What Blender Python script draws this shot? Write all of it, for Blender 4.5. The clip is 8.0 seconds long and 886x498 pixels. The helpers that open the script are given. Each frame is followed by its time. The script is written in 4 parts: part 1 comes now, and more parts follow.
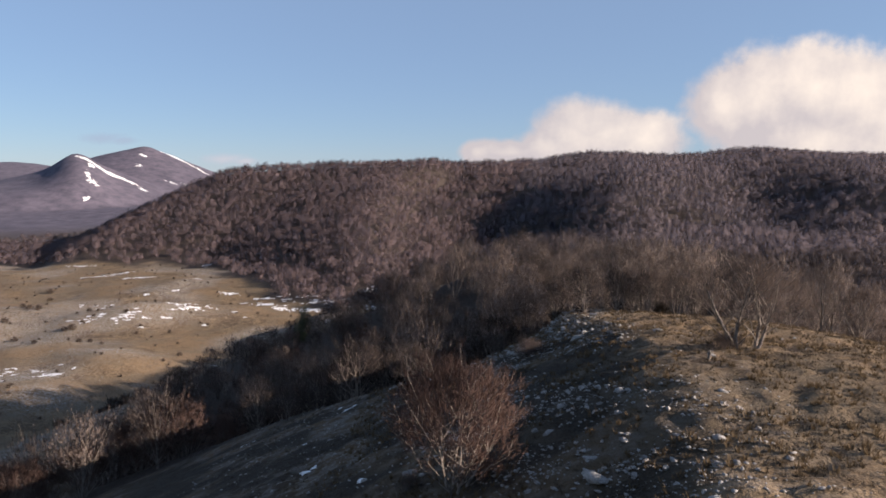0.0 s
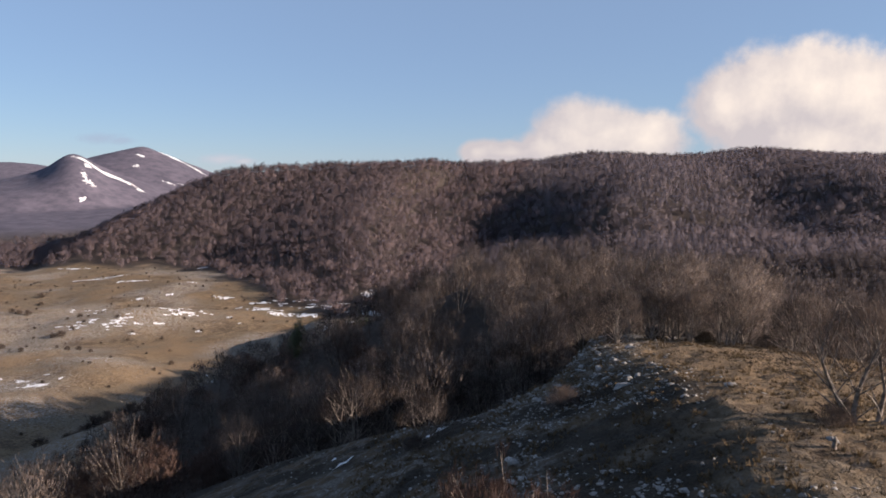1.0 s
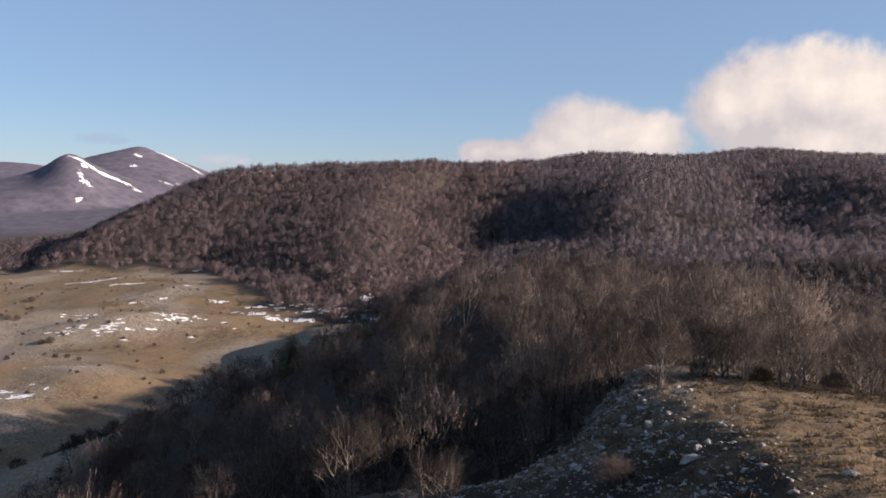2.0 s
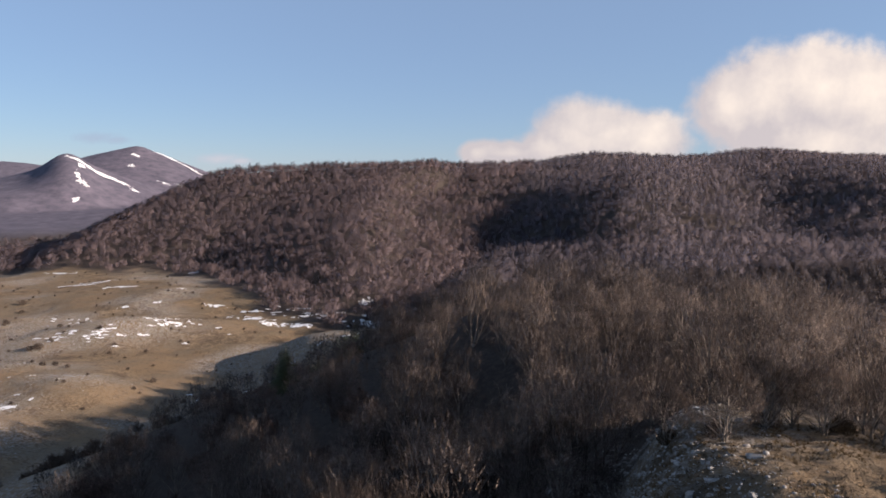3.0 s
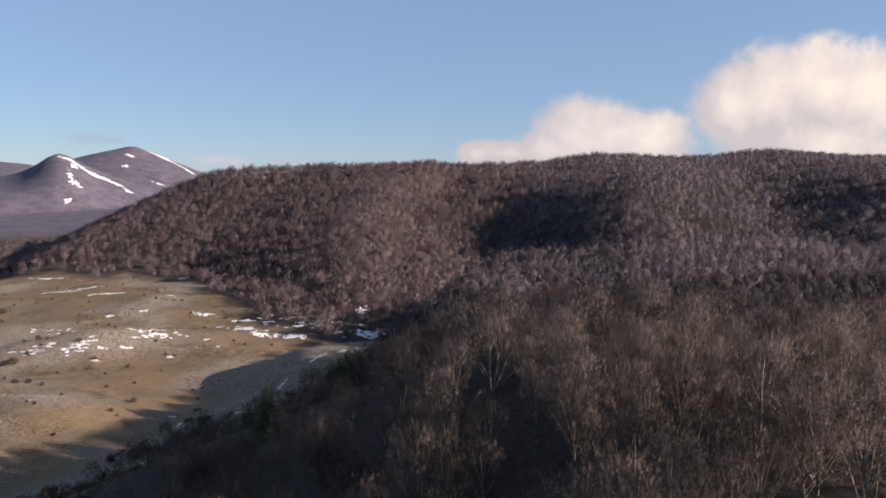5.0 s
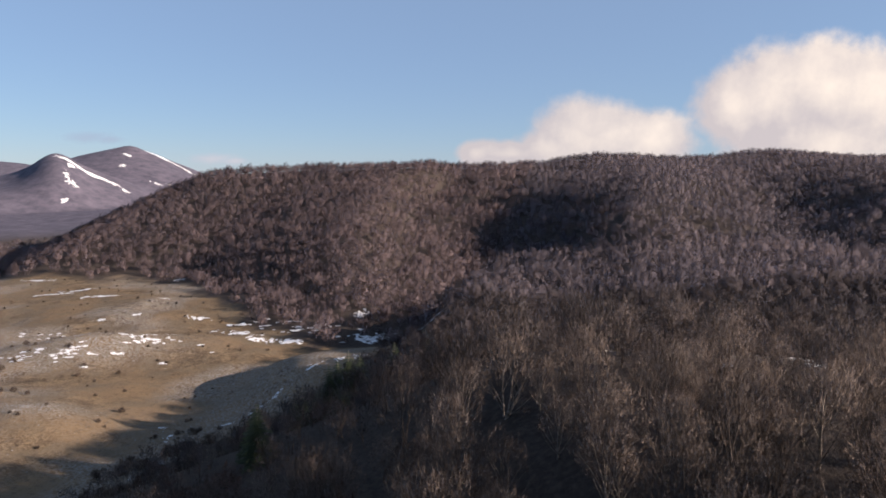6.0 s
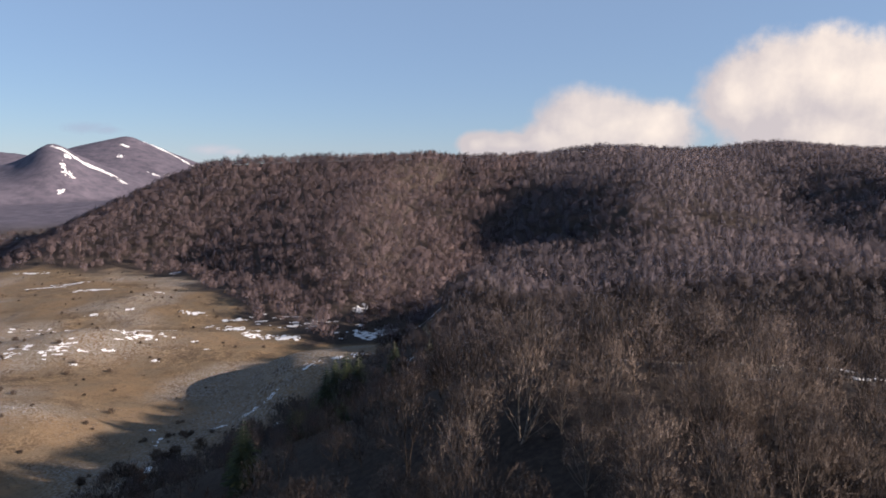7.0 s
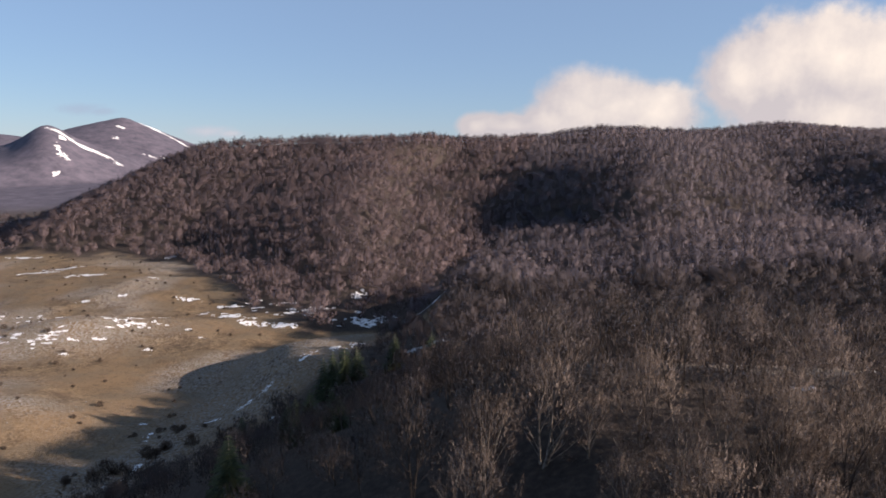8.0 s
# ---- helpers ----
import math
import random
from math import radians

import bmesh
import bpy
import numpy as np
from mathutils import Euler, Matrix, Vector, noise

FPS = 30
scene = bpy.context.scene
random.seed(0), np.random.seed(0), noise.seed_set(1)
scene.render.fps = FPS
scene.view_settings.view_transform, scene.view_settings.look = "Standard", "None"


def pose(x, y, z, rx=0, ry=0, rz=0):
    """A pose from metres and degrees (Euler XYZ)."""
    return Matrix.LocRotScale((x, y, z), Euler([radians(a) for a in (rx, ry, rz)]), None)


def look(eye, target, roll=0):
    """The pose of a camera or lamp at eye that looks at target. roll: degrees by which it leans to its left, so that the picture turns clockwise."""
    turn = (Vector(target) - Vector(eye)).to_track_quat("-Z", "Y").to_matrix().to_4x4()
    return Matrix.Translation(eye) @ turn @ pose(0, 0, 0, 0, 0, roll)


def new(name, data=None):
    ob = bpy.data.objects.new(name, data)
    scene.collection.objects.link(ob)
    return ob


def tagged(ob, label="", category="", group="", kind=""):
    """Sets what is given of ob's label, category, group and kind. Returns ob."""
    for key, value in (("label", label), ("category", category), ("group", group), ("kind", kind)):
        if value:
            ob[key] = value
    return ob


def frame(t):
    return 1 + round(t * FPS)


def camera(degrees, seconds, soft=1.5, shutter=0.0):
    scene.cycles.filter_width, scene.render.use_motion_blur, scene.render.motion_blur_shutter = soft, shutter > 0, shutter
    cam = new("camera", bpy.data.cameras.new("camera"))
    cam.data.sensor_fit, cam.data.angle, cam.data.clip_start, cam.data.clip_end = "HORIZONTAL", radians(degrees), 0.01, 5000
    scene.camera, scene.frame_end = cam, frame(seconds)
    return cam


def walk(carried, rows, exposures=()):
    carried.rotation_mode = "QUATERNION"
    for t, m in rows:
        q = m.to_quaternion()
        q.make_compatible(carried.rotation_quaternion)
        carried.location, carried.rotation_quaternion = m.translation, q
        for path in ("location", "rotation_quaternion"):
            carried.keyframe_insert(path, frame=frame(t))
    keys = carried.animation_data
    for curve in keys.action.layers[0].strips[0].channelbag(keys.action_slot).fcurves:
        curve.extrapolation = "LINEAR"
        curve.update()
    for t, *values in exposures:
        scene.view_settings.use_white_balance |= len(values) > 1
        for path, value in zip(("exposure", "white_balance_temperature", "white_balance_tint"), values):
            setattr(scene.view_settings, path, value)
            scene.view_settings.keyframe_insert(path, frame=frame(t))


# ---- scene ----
cam = camera(68.00, 8.0, soft=1.7)
PATH = [
    (0.0, pose(0.00, 0.00, 100.00, 83.500, -0.000, 0.000)),
    (0.5, pose(-0.72, 6.60, 100.54, 83.495, -0.017, -0.051)),
    (1.0, pose(-1.42, 13.12, 101.08, 83.500, 0.007, -0.118)),
    (1.5, pose(-2.15, 19.56, 101.60, 83.498, 0.001, -0.187)),
    (3.0, pose(-4.12, 38.89, 102.91, 83.495, -0.097, -0.302)),
    (3.5, pose(-4.85, 45.16, 103.31, 83.476, -0.080, -0.379)),
    (4.0, pose(-5.58, 51.29, 103.66, 83.517, -0.081, -0.449)),
    (4.5, pose(-6.24, 57.43, 104.05, 83.524, -0.098, -0.503)),
    (6.0, pose(-8.21, 76.22, 104.78, 83.500, -0.160, -0.656)),
    (6.5, pose(-8.78, 82.42, 104.84, 83.258, -0.193, -0.685)),
    (7.0, pose(-9.38, 88.69, 104.97, 82.752, -0.255, -0.715)),
    (7.5, pose(-9.98, 94.95, 105.08, 82.097, -0.270, -0.769)),
    (8.0, pose(-10.61, 101.24, 105.18, 81.191, -0.265, -0.822)),
]
walk(cam, PATH, [(0.0, 1.35, 6170, 11), (8.0, 1.35, 6170, 11)])

# ---- world and sun: a low winter sun from the side ----
SUN_TURN, SUN_UP = radians(-16), radians(18.5)   # from +x towards -y, height above the horizon
world = bpy.data.worlds.new("sky")
scene.world = world
world.use_nodes = True
wn, wl = world.node_tree.nodes, world.node_tree.links
sky = wn.new("ShaderNodeTexSky")
sky.sky_type = "NISHITA"
sky.sun_disc = False
sky.sun_elevation = SUN_UP
sky.sun_rotation = radians(90) - SUN_TURN
sky.altitude = 900
sky.air_density, sky.dust_density, sky.ozone_density = 1.0, 0.15, 3.5
back = wn["Background"]
back.inputs["Strength"].default_value = 0.05
veil = wn.new("ShaderNodeMix")   # a thin high veil pales the blue
veil.data_type = "RGBA"
veil.inputs["Factor"].default_value = 0.60
veil.inputs["B"].default_value = (2.7, 3.5, 4.9, 1)
wl.new(sky.outputs["Color"], veil.inputs["A"])
wl.new(veil.outputs["Result"], back.inputs["Color"])

lamp = bpy.data.lights.new("sun", "SUN")
lamp.energy, lamp.angle, lamp.color = 5.0, radians(0.6), (1.0, 0.80, 0.64)
sun = new("sun", lamp)
sun_way = Vector((math.cos(SUN_UP) * math.cos(SUN_TURN), math.cos(SUN_UP) * math.sin(SUN_TURN), math.sin(SUN_UP)))
sun.matrix_world = look(sun_way * 3000, (0, 0, 0))


# ---- materials ----
def material(name, rough=0.9):
    m = bpy.data.materials.new(name)
    m.use_nodes = True
    b = m.node_tree.nodes["Principled BSDF"]
    b.inputs["Roughness"].default_value = rough
    b.inputs["Specular IOR Level"].default_value = 0.2
    return m, m.node_tree.nodes, m.node_tree.links, b


def ramp(n, stops):
    r = n.new("ShaderNodeValToRGB")
    r.color_ramp.elements[0].position, r.color_ramp.elements[0].color = stops[0][0], (*stops[0][1], 1)
    r.color_ramp.elements[1].position, r.color_ramp.elements[1].color = stops[-1][0], (*stops[-1][1], 1)
    for p, c in stops[1:-1]:
        r.color_ramp.elements.new(p).color = (*c, 1)
    return r


def noise_node(n, l, coords, scale, detail=4.0, rough=0.6):
    t = n.new("ShaderNodeTexNoise")
    t.inputs["Scale"].default_value, t.inputs["Detail"].default_value, t.inputs["Roughness"].default_value = scale, detail, rough
    l.new(coords, t.inputs["Vector"])
    return t.outputs["Fac"]


def mixed(n, l, fac, a, b, how="MIX"):
    m = n.new("ShaderNodeMix")
    m.data_type, m.blend_type = "RGBA", how
    for socket, v in ((m.inputs["Factor"], fac), (m.inputs["A"], a), (m.inputs["B"], b)):
        if isinstance(v, bpy.types.NodeSocket):
            l.new(v, socket)
        else:
            socket.default_value = v if isinstance(v, float) else (*v, 1)
    return m.outputs["Result"]


def calc(n, l, op, a, b=0.0, c=0.0):
    m = n.new("ShaderNodeMath")
    m.operation = op
    for socket, v in zip(m.inputs, (a, b, c)):
        if isinstance(v, bpy.types.NodeSocket):
            l.new(v, socket)
        else:
            socket.default_value = v
    return m.outputs["Value"]


def span(n, l, v, lo, hi):
    m = n.new("ShaderNodeMapRange")
    m.interpolation_type = "SMOOTHSTEP"
    l.new(v, m.inputs["Value"])
    m.inputs["From Min"].default_value, m.inputs["From Max"].default_value = lo, hi
    return m.outputs["Result"]


def attribute(n, name):
    a = n.new("ShaderNodeAttribute")
    a.attribute_name = name
    return a.outputs["Fac"]


def ground_material():
    m, n, l, b = material("pasture_and_leaf_litter", 0.95)
    co = n.new("ShaderNodeNewGeometry").outputs["Position"]
    big, mid, small, tiny = (noise_node(n, l, co, s, d) for s, d in ((0.018, 4), (0.12, 5), (0.9, 5), (5.0, 4)))
    grass = ramp(n, ((0.42, (0.068, 0.046, 0.028)), (0.49, (0.134, 0.094, 0.054)), (0.58, (0.210, 0.151, 0.088))))
    l.new(calc(n, l, "ADD", calc(n, l, "MULTIPLY", mid, 0.5), calc(n, l, "MULTIPLY", small, 0.5)), grass.inputs["Fac"])
    warm = mixed(n, l, span(n, l, big, 0.42, 0.60), grass.outputs["Color"], (0.172, 0.119, 0.068))
    worn = mixed(n, l, span(n, l, noise_node(n, l, co, 0.045, 5), 0.47, 0.60), warm, (0.144, 0.108, 0.068))
    tuft = mixed(n, l, span(n, l, tiny, 0.50, 0.72), worn, (0.066, 0.046, 0.028))
    scrub = calc(n, l, "MULTIPLY", span(n, l, noise_node(n, l, co, 0.33, 7, 0.7), 0.53, 0.64), 0.65)
    tuft = mixed(n, l, scrub, tuft, (0.074, 0.053, 0.035))
    # bare limestone showing through
    stone_at = calc(n, l, "MULTIPLY", attribute(n, "stone"), span(n, l, small, 0.44, 0.58))
    stone = mixed(n, l, span(n, l, tiny, 0.35, 0.65), (0.125, 0.117, 0.108), (0.345, 0.325, 0.305))
    pasture = mixed(n, l, stone_at, tuft, stone)
    litter = ramp(n, ((0.3, (0.022, 0.0185, 0.0175)), (0.5, (0.040, 0.032, 0.028)), (0.7, (0.066, 0.051, 0.042))))
    l.new(small, litter.inputs["Fac"])
    # dark mossy turf, blackened further to hold the shade of the knoll's flank
    shaded_moss = mixed(n, l, span(n, l, tiny, 0.38, 0.62), (0.012, 0.0105, 0.009), (0.034, 0.027, 0.019))
    pasture = mixed(n, l, attribute(n, "heath_and_shade"), pasture, shaded_moss)
    low = mixed(n, l, calc(n, l, "MULTIPLY", attribute(n, "litter"), 0.98), pasture, litter.outputs["Color"])
    # mountain colours carry the lilac-blue of distance haze
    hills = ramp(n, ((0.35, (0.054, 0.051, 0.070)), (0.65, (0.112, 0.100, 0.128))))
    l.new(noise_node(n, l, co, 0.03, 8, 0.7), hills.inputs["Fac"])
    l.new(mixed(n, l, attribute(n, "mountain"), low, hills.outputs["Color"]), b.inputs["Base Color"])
    bump = n.new("ShaderNodeBump")
    bump.inputs["Strength"].default_value, bump.inputs["Distance"].default_value = 1.0, 0.55
    l.new(calc(n, l, "ADD", small, calc(n, l, "MULTIPLY", tiny, 0.5)), bump.inputs["Height"])
    l.new(bump.outputs["Normal"], b.inputs["Normal"])
    return m


def bark_material(name, dark, pale):
    m, n, l, b = material(name, 0.85)
    co = n.new("ShaderNodeTexCoord").outputs["Object"]
    who = n.new("ShaderNodeObjectInfo").outputs["Random"]
    c = mixed(n, l, span(n, l, noise_node(n, l, co, 2.2, 5), 0.35, 0.65), dark, pale)
    l.new(mixed(n, l, calc(n, l, "MULTIPLY", who, 0.45), c, dark), b.inputs["Base Color"])
    bump = n.new("ShaderNodeBump")
    bump.inputs["Strength"].default_value, bump.inputs["Distance"].default_value = 0.5, 0.03
    l.new(noise_node(n, l, co, 9.0, 3), bump.inputs["Height"])
    l.new(bump.outputs["Normal"], b.inputs["Normal"])
    return m


def twig_material(name, a, c, tinted=False, cover=1.0):
    """Fine bare twigs; tone differs from tree to tree and from twig to twig. cover: how much of a spray its twigs fill."""
    m, n, l, b = material(name, 0.85)
    geo = n.new("ShaderNodeNewGeometry").outputs["Random Per Island"]
    who = attribute(n, "tint") if tinted else n.new("ShaderNodeObjectInfo").outputs["Random"]
    f = calc(n, l, "ADD", calc(n, l, "MULTIPLY", geo, 0.25), calc(n, l, "MULTIPLY", who, 0.75))
    l.new(mixed(n, l, f, a, c), b.inputs["Base Color"])
    # light also passes through between the twigs of a spray
    out, through_ = n["Material Output"], n.new("ShaderNodeBsdfTranslucent")
    half, clear, veil_ = n.new("ShaderNodeMixShader"), n.new("ShaderNodeBsdfTransparent"), n.new("ShaderNodeMixShader")
    half.inputs["Fac"].default_value = 0.36
    veil_.name = "cover"
    veil_.inputs["Fac"].default_value = cover
    l.new(b.inputs["Base Color"].links[0].from_socket, through_.inputs["Color"])
    l.new(b.outputs["BSDF"], half.inputs[1])
    l.new(through_.outputs["BSDF"], half.inputs[2])
    l.new(clear.outputs["BSDF"], veil_.inputs[1])
    l.new(half.outputs["Shader"], veil_.inputs[2])
    l.new(veil_.outputs["Shader"], out.inputs["Surface"])
    return m


def spray_material(name, a, c, tinted, cover, fine):
    """Sprays of fine twigs, broken up into upright strands. cover: how full they are, fine: strands to the metre."""
    m = twig_material(name, a, c, tinted)
    n, l = m.node_tree.nodes, m.node_tree.links
    stretch = n.new("ShaderNodeVectorMath")
    stretch.operation = "MULTIPLY"
    l.new(n.new("ShaderNodeNewGeometry").outputs["Position"], stretch.inputs[0])
    stretch.inputs[1].default_value = (fine, fine, fine * 0.65)
    strands = noise_node(n, l, stretch.outputs["Vector"], 1.0, 2)
    l.new(calc(n, l, "MULTIPLY", span(n, l, strands, 0.40, 0.62), cover), n["cover"].inputs["Fac"])
    return m


def rock_material():
    m, n, l, b = material("limestone", 0.9)
    co = n.new("ShaderNodeTexCoord").outputs["Object"]
    patch, grain = noise_node(n, l, co, 1.4, 6), noise_node(n, l, co, 9.0, 5)
    c = ramp(n, ((0.32, (0.085, 0.081, 0.076)), (0.48, (0.215, 0.206, 0.196)), (0.68, (0.40, 0.383, 0.366))))
    l.new(calc(n, l, "ADD", calc(n, l, "MULTIPLY", patch, 0.6), calc(n, l, "MULTIPLY", grain, 0.4)), c.inputs["Fac"])
    lichen = mixed(n, l, span(n, l, noise_node(n, l, co, 3.1, 4), 0.58, 0.70), c.outputs["Color"], (0.101, 0.094, 0.070))
    l.new(lichen, b.inputs["Base Color"])
    bump = n.new("ShaderNodeBump")
    bump.inputs["Strength"].default_value, bump.inputs["Distance"].default_value = 0.8, 0.08
    l.new(grain, bump.inputs["Height"])
    l.new(bump.outputs["Normal"], b.inputs["Normal"])
    return m


def snow_material():
    m, n, l, b = material("old_snow", 0.6)
    co = n.new("ShaderNodeNewGeometry").outputs["Position"]
    grain = noise_node(n, l, co, 1.1, 6)
    l.new(mixed(n, l, span(n, l, grain, 0.40, 0.75), (0.66, 0.67, 0.69), (0.46, 0.45, 0.43)), b.inputs["Base Color"])
    bump = n.new("ShaderNodeBump")
    bump.inputs["Strength"].default_value, bump.inputs["Distance"].default_value = 0.5, 0.25
    l.new(grain, bump.inputs["Height"])
    l.new(bump.outputs["Normal"], b.inputs["Normal"])
    return m


def needle_material():
    m, n, l, b = material("spruce_needles", 0.8)
    geo = n.new("ShaderNodeNewGeometry").outputs["Random Per Island"]
    l.new(mixed(n, l, geo, (0.016, 0.027, 0.015), (0.050, 0.062, 0.026)), b.inputs["Base Color"])
    return m


def cloud_material(name, blobs, lit, shade, soft, thin):
    """Vapour: dense inside a union of billows, ragged at its rim. blobs: x, z, radius across and up, in metres on the sheet."""
    m, n, l, b = material(name)
    n.remove(b)
    co = n.new("ShaderNodeTexCoord").outputs["Object"]
    sep = n.new("ShaderNodeSeparateXYZ")
    l.new(co, sep.inputs["Vector"])
    body = None
    for x, z, rx, rz in blobs:
        u = calc(n, l, "MULTIPLY", calc(n, l, "SUBTRACT", sep.outputs["X"], x), 1 / rx)
        v = calc(n, l, "MULTIPLY", calc(n, l, "SUBTRACT", sep.outputs["Z"], z), 1 / rz)
        q = calc(n, l, "SUBTRACT", 1.0, calc(n, l, "SQRT", calc(n, l, "ADD", calc(n, l, "MULTIPLY", u, u), calc(n, l, "MULTIPLY", v, v))))
        body = q if body is None else calc(n, l, "SMOOTH_MAX", body, q, 0.18)
    puffs, wisps = noise_node(n, l, co, 0.011, 6, 0.55), noise_node(n, l, co, 0.035, 5, 0.6)
    rag = calc(n, l, "ADD", calc(n, l, "MULTIPLY", calc(n, l, "SUBTRACT", puffs, 0.5), 0.70), calc(n, l, "MULTIPLY", calc(n, l, "SUBTRACT", wisps, 0.5), 0.26))
    dense = calc(n, l, "ADD", calc(n, l, "ADD", body, rag), -0.03)
    alpha = calc(n, l, "MULTIPLY", span(n, l, dense, -0.10, soft), thin)
    glow = n.new("ShaderNodeEmission")
    # sunlight is painted into the glow: brighter to the right, upwards and where dense
    tone = calc(n, l, "ADD", calc(n, l, "MULTIPLY", span(n, l, dense, 0.05, 1.2), 0.75), calc(n, l, "ADD", calc(n, l, "MULTIPLY", calc(n, l, "SUBTRACT", puffs, 0.5), 1.0), calc(n, l, "ADD", calc(n, l, "MULTIPLY", sep.outputs["X"], 0.0010), calc(n, l, "MULTIPLY", sep.outputs["Z"], 0.003))))
    l.new(mixed(n, l, tone, shade, lit), glow.inputs["Color"])
    mix, clear = n.new("ShaderNodeMixShader"), n.new("ShaderNodeBsdfTransparent")
    l.new(alpha, mix.inputs["Fac"])
    l.new(clear.outputs["BSDF"], mix.inputs[1])
    l.new(glow.outputs["Emission"], mix.inputs[2])
    l.new(mix.outputs["Shader"], n["Material Output"].inputs["Surface"])
    return m


GROUND = ground_material()
BARK = bark_material("grey_beech_bark", (0.075, 0.063, 0.054), (0.27, 0.23, 0.195))
DARK_BARK = bark_material("brown_grey_bark", (0.030, 0.024, 0.021), (0.085, 0.068, 0.058))
TWIGS = twig_material("bare_beech_twigs", (0.040, 0.032, 0.030), (0.100, 0.077, 0.067), False, 0.75)
SHRUBS = twig_material("brown_shrub_twigs", (0.052, 0.040, 0.034), (0.120, 0.090, 0.070), False, 0.9)
RED_TWIGS = twig_material("reddish_bare_twigs", (0.066, 0.042, 0.035), (0.132, 0.083, 0.067))
RED_SPRAY = spray_material("reddish_twig_sprays", (0.062, 0.040, 0.034), (0.130, 0.082, 0.067), False, 0.85, 10.0)
WOOD_SPRAY = spray_material("twig_sprays_of_the_near_wood", (0.060, 0.050, 0.047), (0.185, 0.148, 0.130), False, 0.85, 10.0)
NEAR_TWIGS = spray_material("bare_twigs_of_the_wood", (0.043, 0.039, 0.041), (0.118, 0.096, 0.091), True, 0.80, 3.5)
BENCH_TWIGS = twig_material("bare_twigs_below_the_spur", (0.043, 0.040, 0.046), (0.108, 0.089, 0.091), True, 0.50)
# bluish aerial haze is mixed into both far twig colours, most on the ridge
HAZY_FAR_TWIGS = twig_material("far_hazy_beech_woods", (0.066, 0.056, 0.068), (0.196, 0.148, 0.150), True, 0.45)
HAZY_RIDGE_TWIGS = twig_material("far_hazy_ridge_woods", (0.073, 0.069, 0.087), (0.194, 0.159, 0.170), True, 0.45)
ROCK, SNOW, NEEDLES = rock_material(), snow_material(), needle_material()
TUFTS = twig_material("dry_grass_blades", (0.075, 0.053, 0.030), (0.165, 0.118, 0.067))
BRUSH = twig_material("dark_heath_and_moss", (0.026, 0.020, 0.013), (0.058, 0.044, 0.028))


# ---- the lie of the land, in metres: heights as a sum of broad forms ----
def smooth(a, b, v):
    t = np.clip((np.asarray(v, float) - a) / (b - a), 0, 1)
    return t * t * (3 - 2 * t)


def soft_max(*hs, k=5.0):
    top = np.maximum.reduce(hs)
    return top + k * np.log(sum(np.exp((h - top) / k) for h in hs))


def hashed(ix, iy, seed):
    h = np.sin(ix * 127.1 + iy * 311.7 + seed * 74.7) * 43758.5453
    return h - np.floor(h)


def value_noise(x, y, size, seed):
    """Smooth noise from -1 to 1 with hills about size metres across."""
    u, v = np.asarray(x, float) / size, np.asarray(y, float) / size
    iu, iv = np.floor(u), np.floor(v)
    fu, fv = u - iu, v - iv
    fu, fv = fu * fu * (3 - 2 * fu), fv * fv * (3 - 2 * fv)
    a, b = hashed(iu, iv, seed), hashed(iu + 1, iv, seed)
    c, d = hashed(iu, iv + 1, seed), hashed(iu + 1, iv + 1, seed)
    return 2 * ((a + (b - a) * fu) * (1 - fv) + (c + (d - c) * fu) * fv) - 1


def hill(x, y, cx, cy, sx, sy, turn=0.0):
    c, s = math.cos(radians(turn)), math.sin(radians(turn))
    u, v = ((x - cx) * c + (y - cy) * s) / sx, ((y - cy) * c - (x - cx) * s) / sy
    return np.exp(-(u * u + v * v) / 2)


def cone(x, y, cx, cy, left, right, deep):
    """A mountain of height 1 with straight flanks that reach the given metres to each side."""
    u = np.where(x < cx, (x - cx) / left, (x - cx) / right)
    v = (y - cy) / deep
    r = np.sqrt(u * u + v * v + 0.003) - 0.055
    return np.where(r < 1, (1 - r) * (1 - 0.25 * r * (1 - r)), 0)


CREST_Y = (-400, -60, 20, 48, 66, 80, 96, 106, 116, 134, 165, 200, 222, 245, 290, 340, 400, 470, 560)
CREST_Z = (86, 88, 88, 86.8, 84.4, 82.6, 79.6, 78.2, 75.4, 70, 69, 69.5, 65, 53, 40, 31, 22, 11, 2)
EDGE_Y = (-400, 28, 44, 60, 80, 96, 112, 200, 270, 330, 370, 430, 480, 560)
EDGE_X = (13, 13, 17, 19.5, 20, 20, 17, 10, 6, 2, -12, 0, 40, 80)
RIDGE_X = (-200, 47, 119, 201, 240, 275, 333, 405, 476, 530, 575, 629, 690, 830, 1300)
RIDGE_Z = (112, 112, 114, 118, 128, 134, 128, 125, 127, 134, 139, 135, 128, 126, 118)


def curve(v, xs, zs, w):
    """A rounded line through a few heights."""
    return sum(np.interp(v + o * w, xs, zs) for o in (-1, -0.5, 0, 0.5, 1)) / 5


def foot(x, y):
    """Metres inwards from the foot line of the wooded hill across the valley."""
    return np.maximum((x + 75) * 0.757 + (y - 545) * 0.653, (y - 775) * 0.8)


def ribs(x, y):
    """Ribs that run down the long slope with a hollow before each: their far sides lie in shade."""
    x = x + 24 * value_noise(x, y, 120, 17) + 14 * value_noise(x, y, 50, 18)
    up = 34 * hill(x, y, 250, 880, 50, 150, -18) + 44 * hill(x, y, 560, 850, 62, 150, -24)
    return up - 29 * hill(x, y, 80, 825, 74, 165, 14) - 27 * hill(x, y, 375, 730, 70, 210, -26) + 5 * value_noise(x, y, 38, 20)


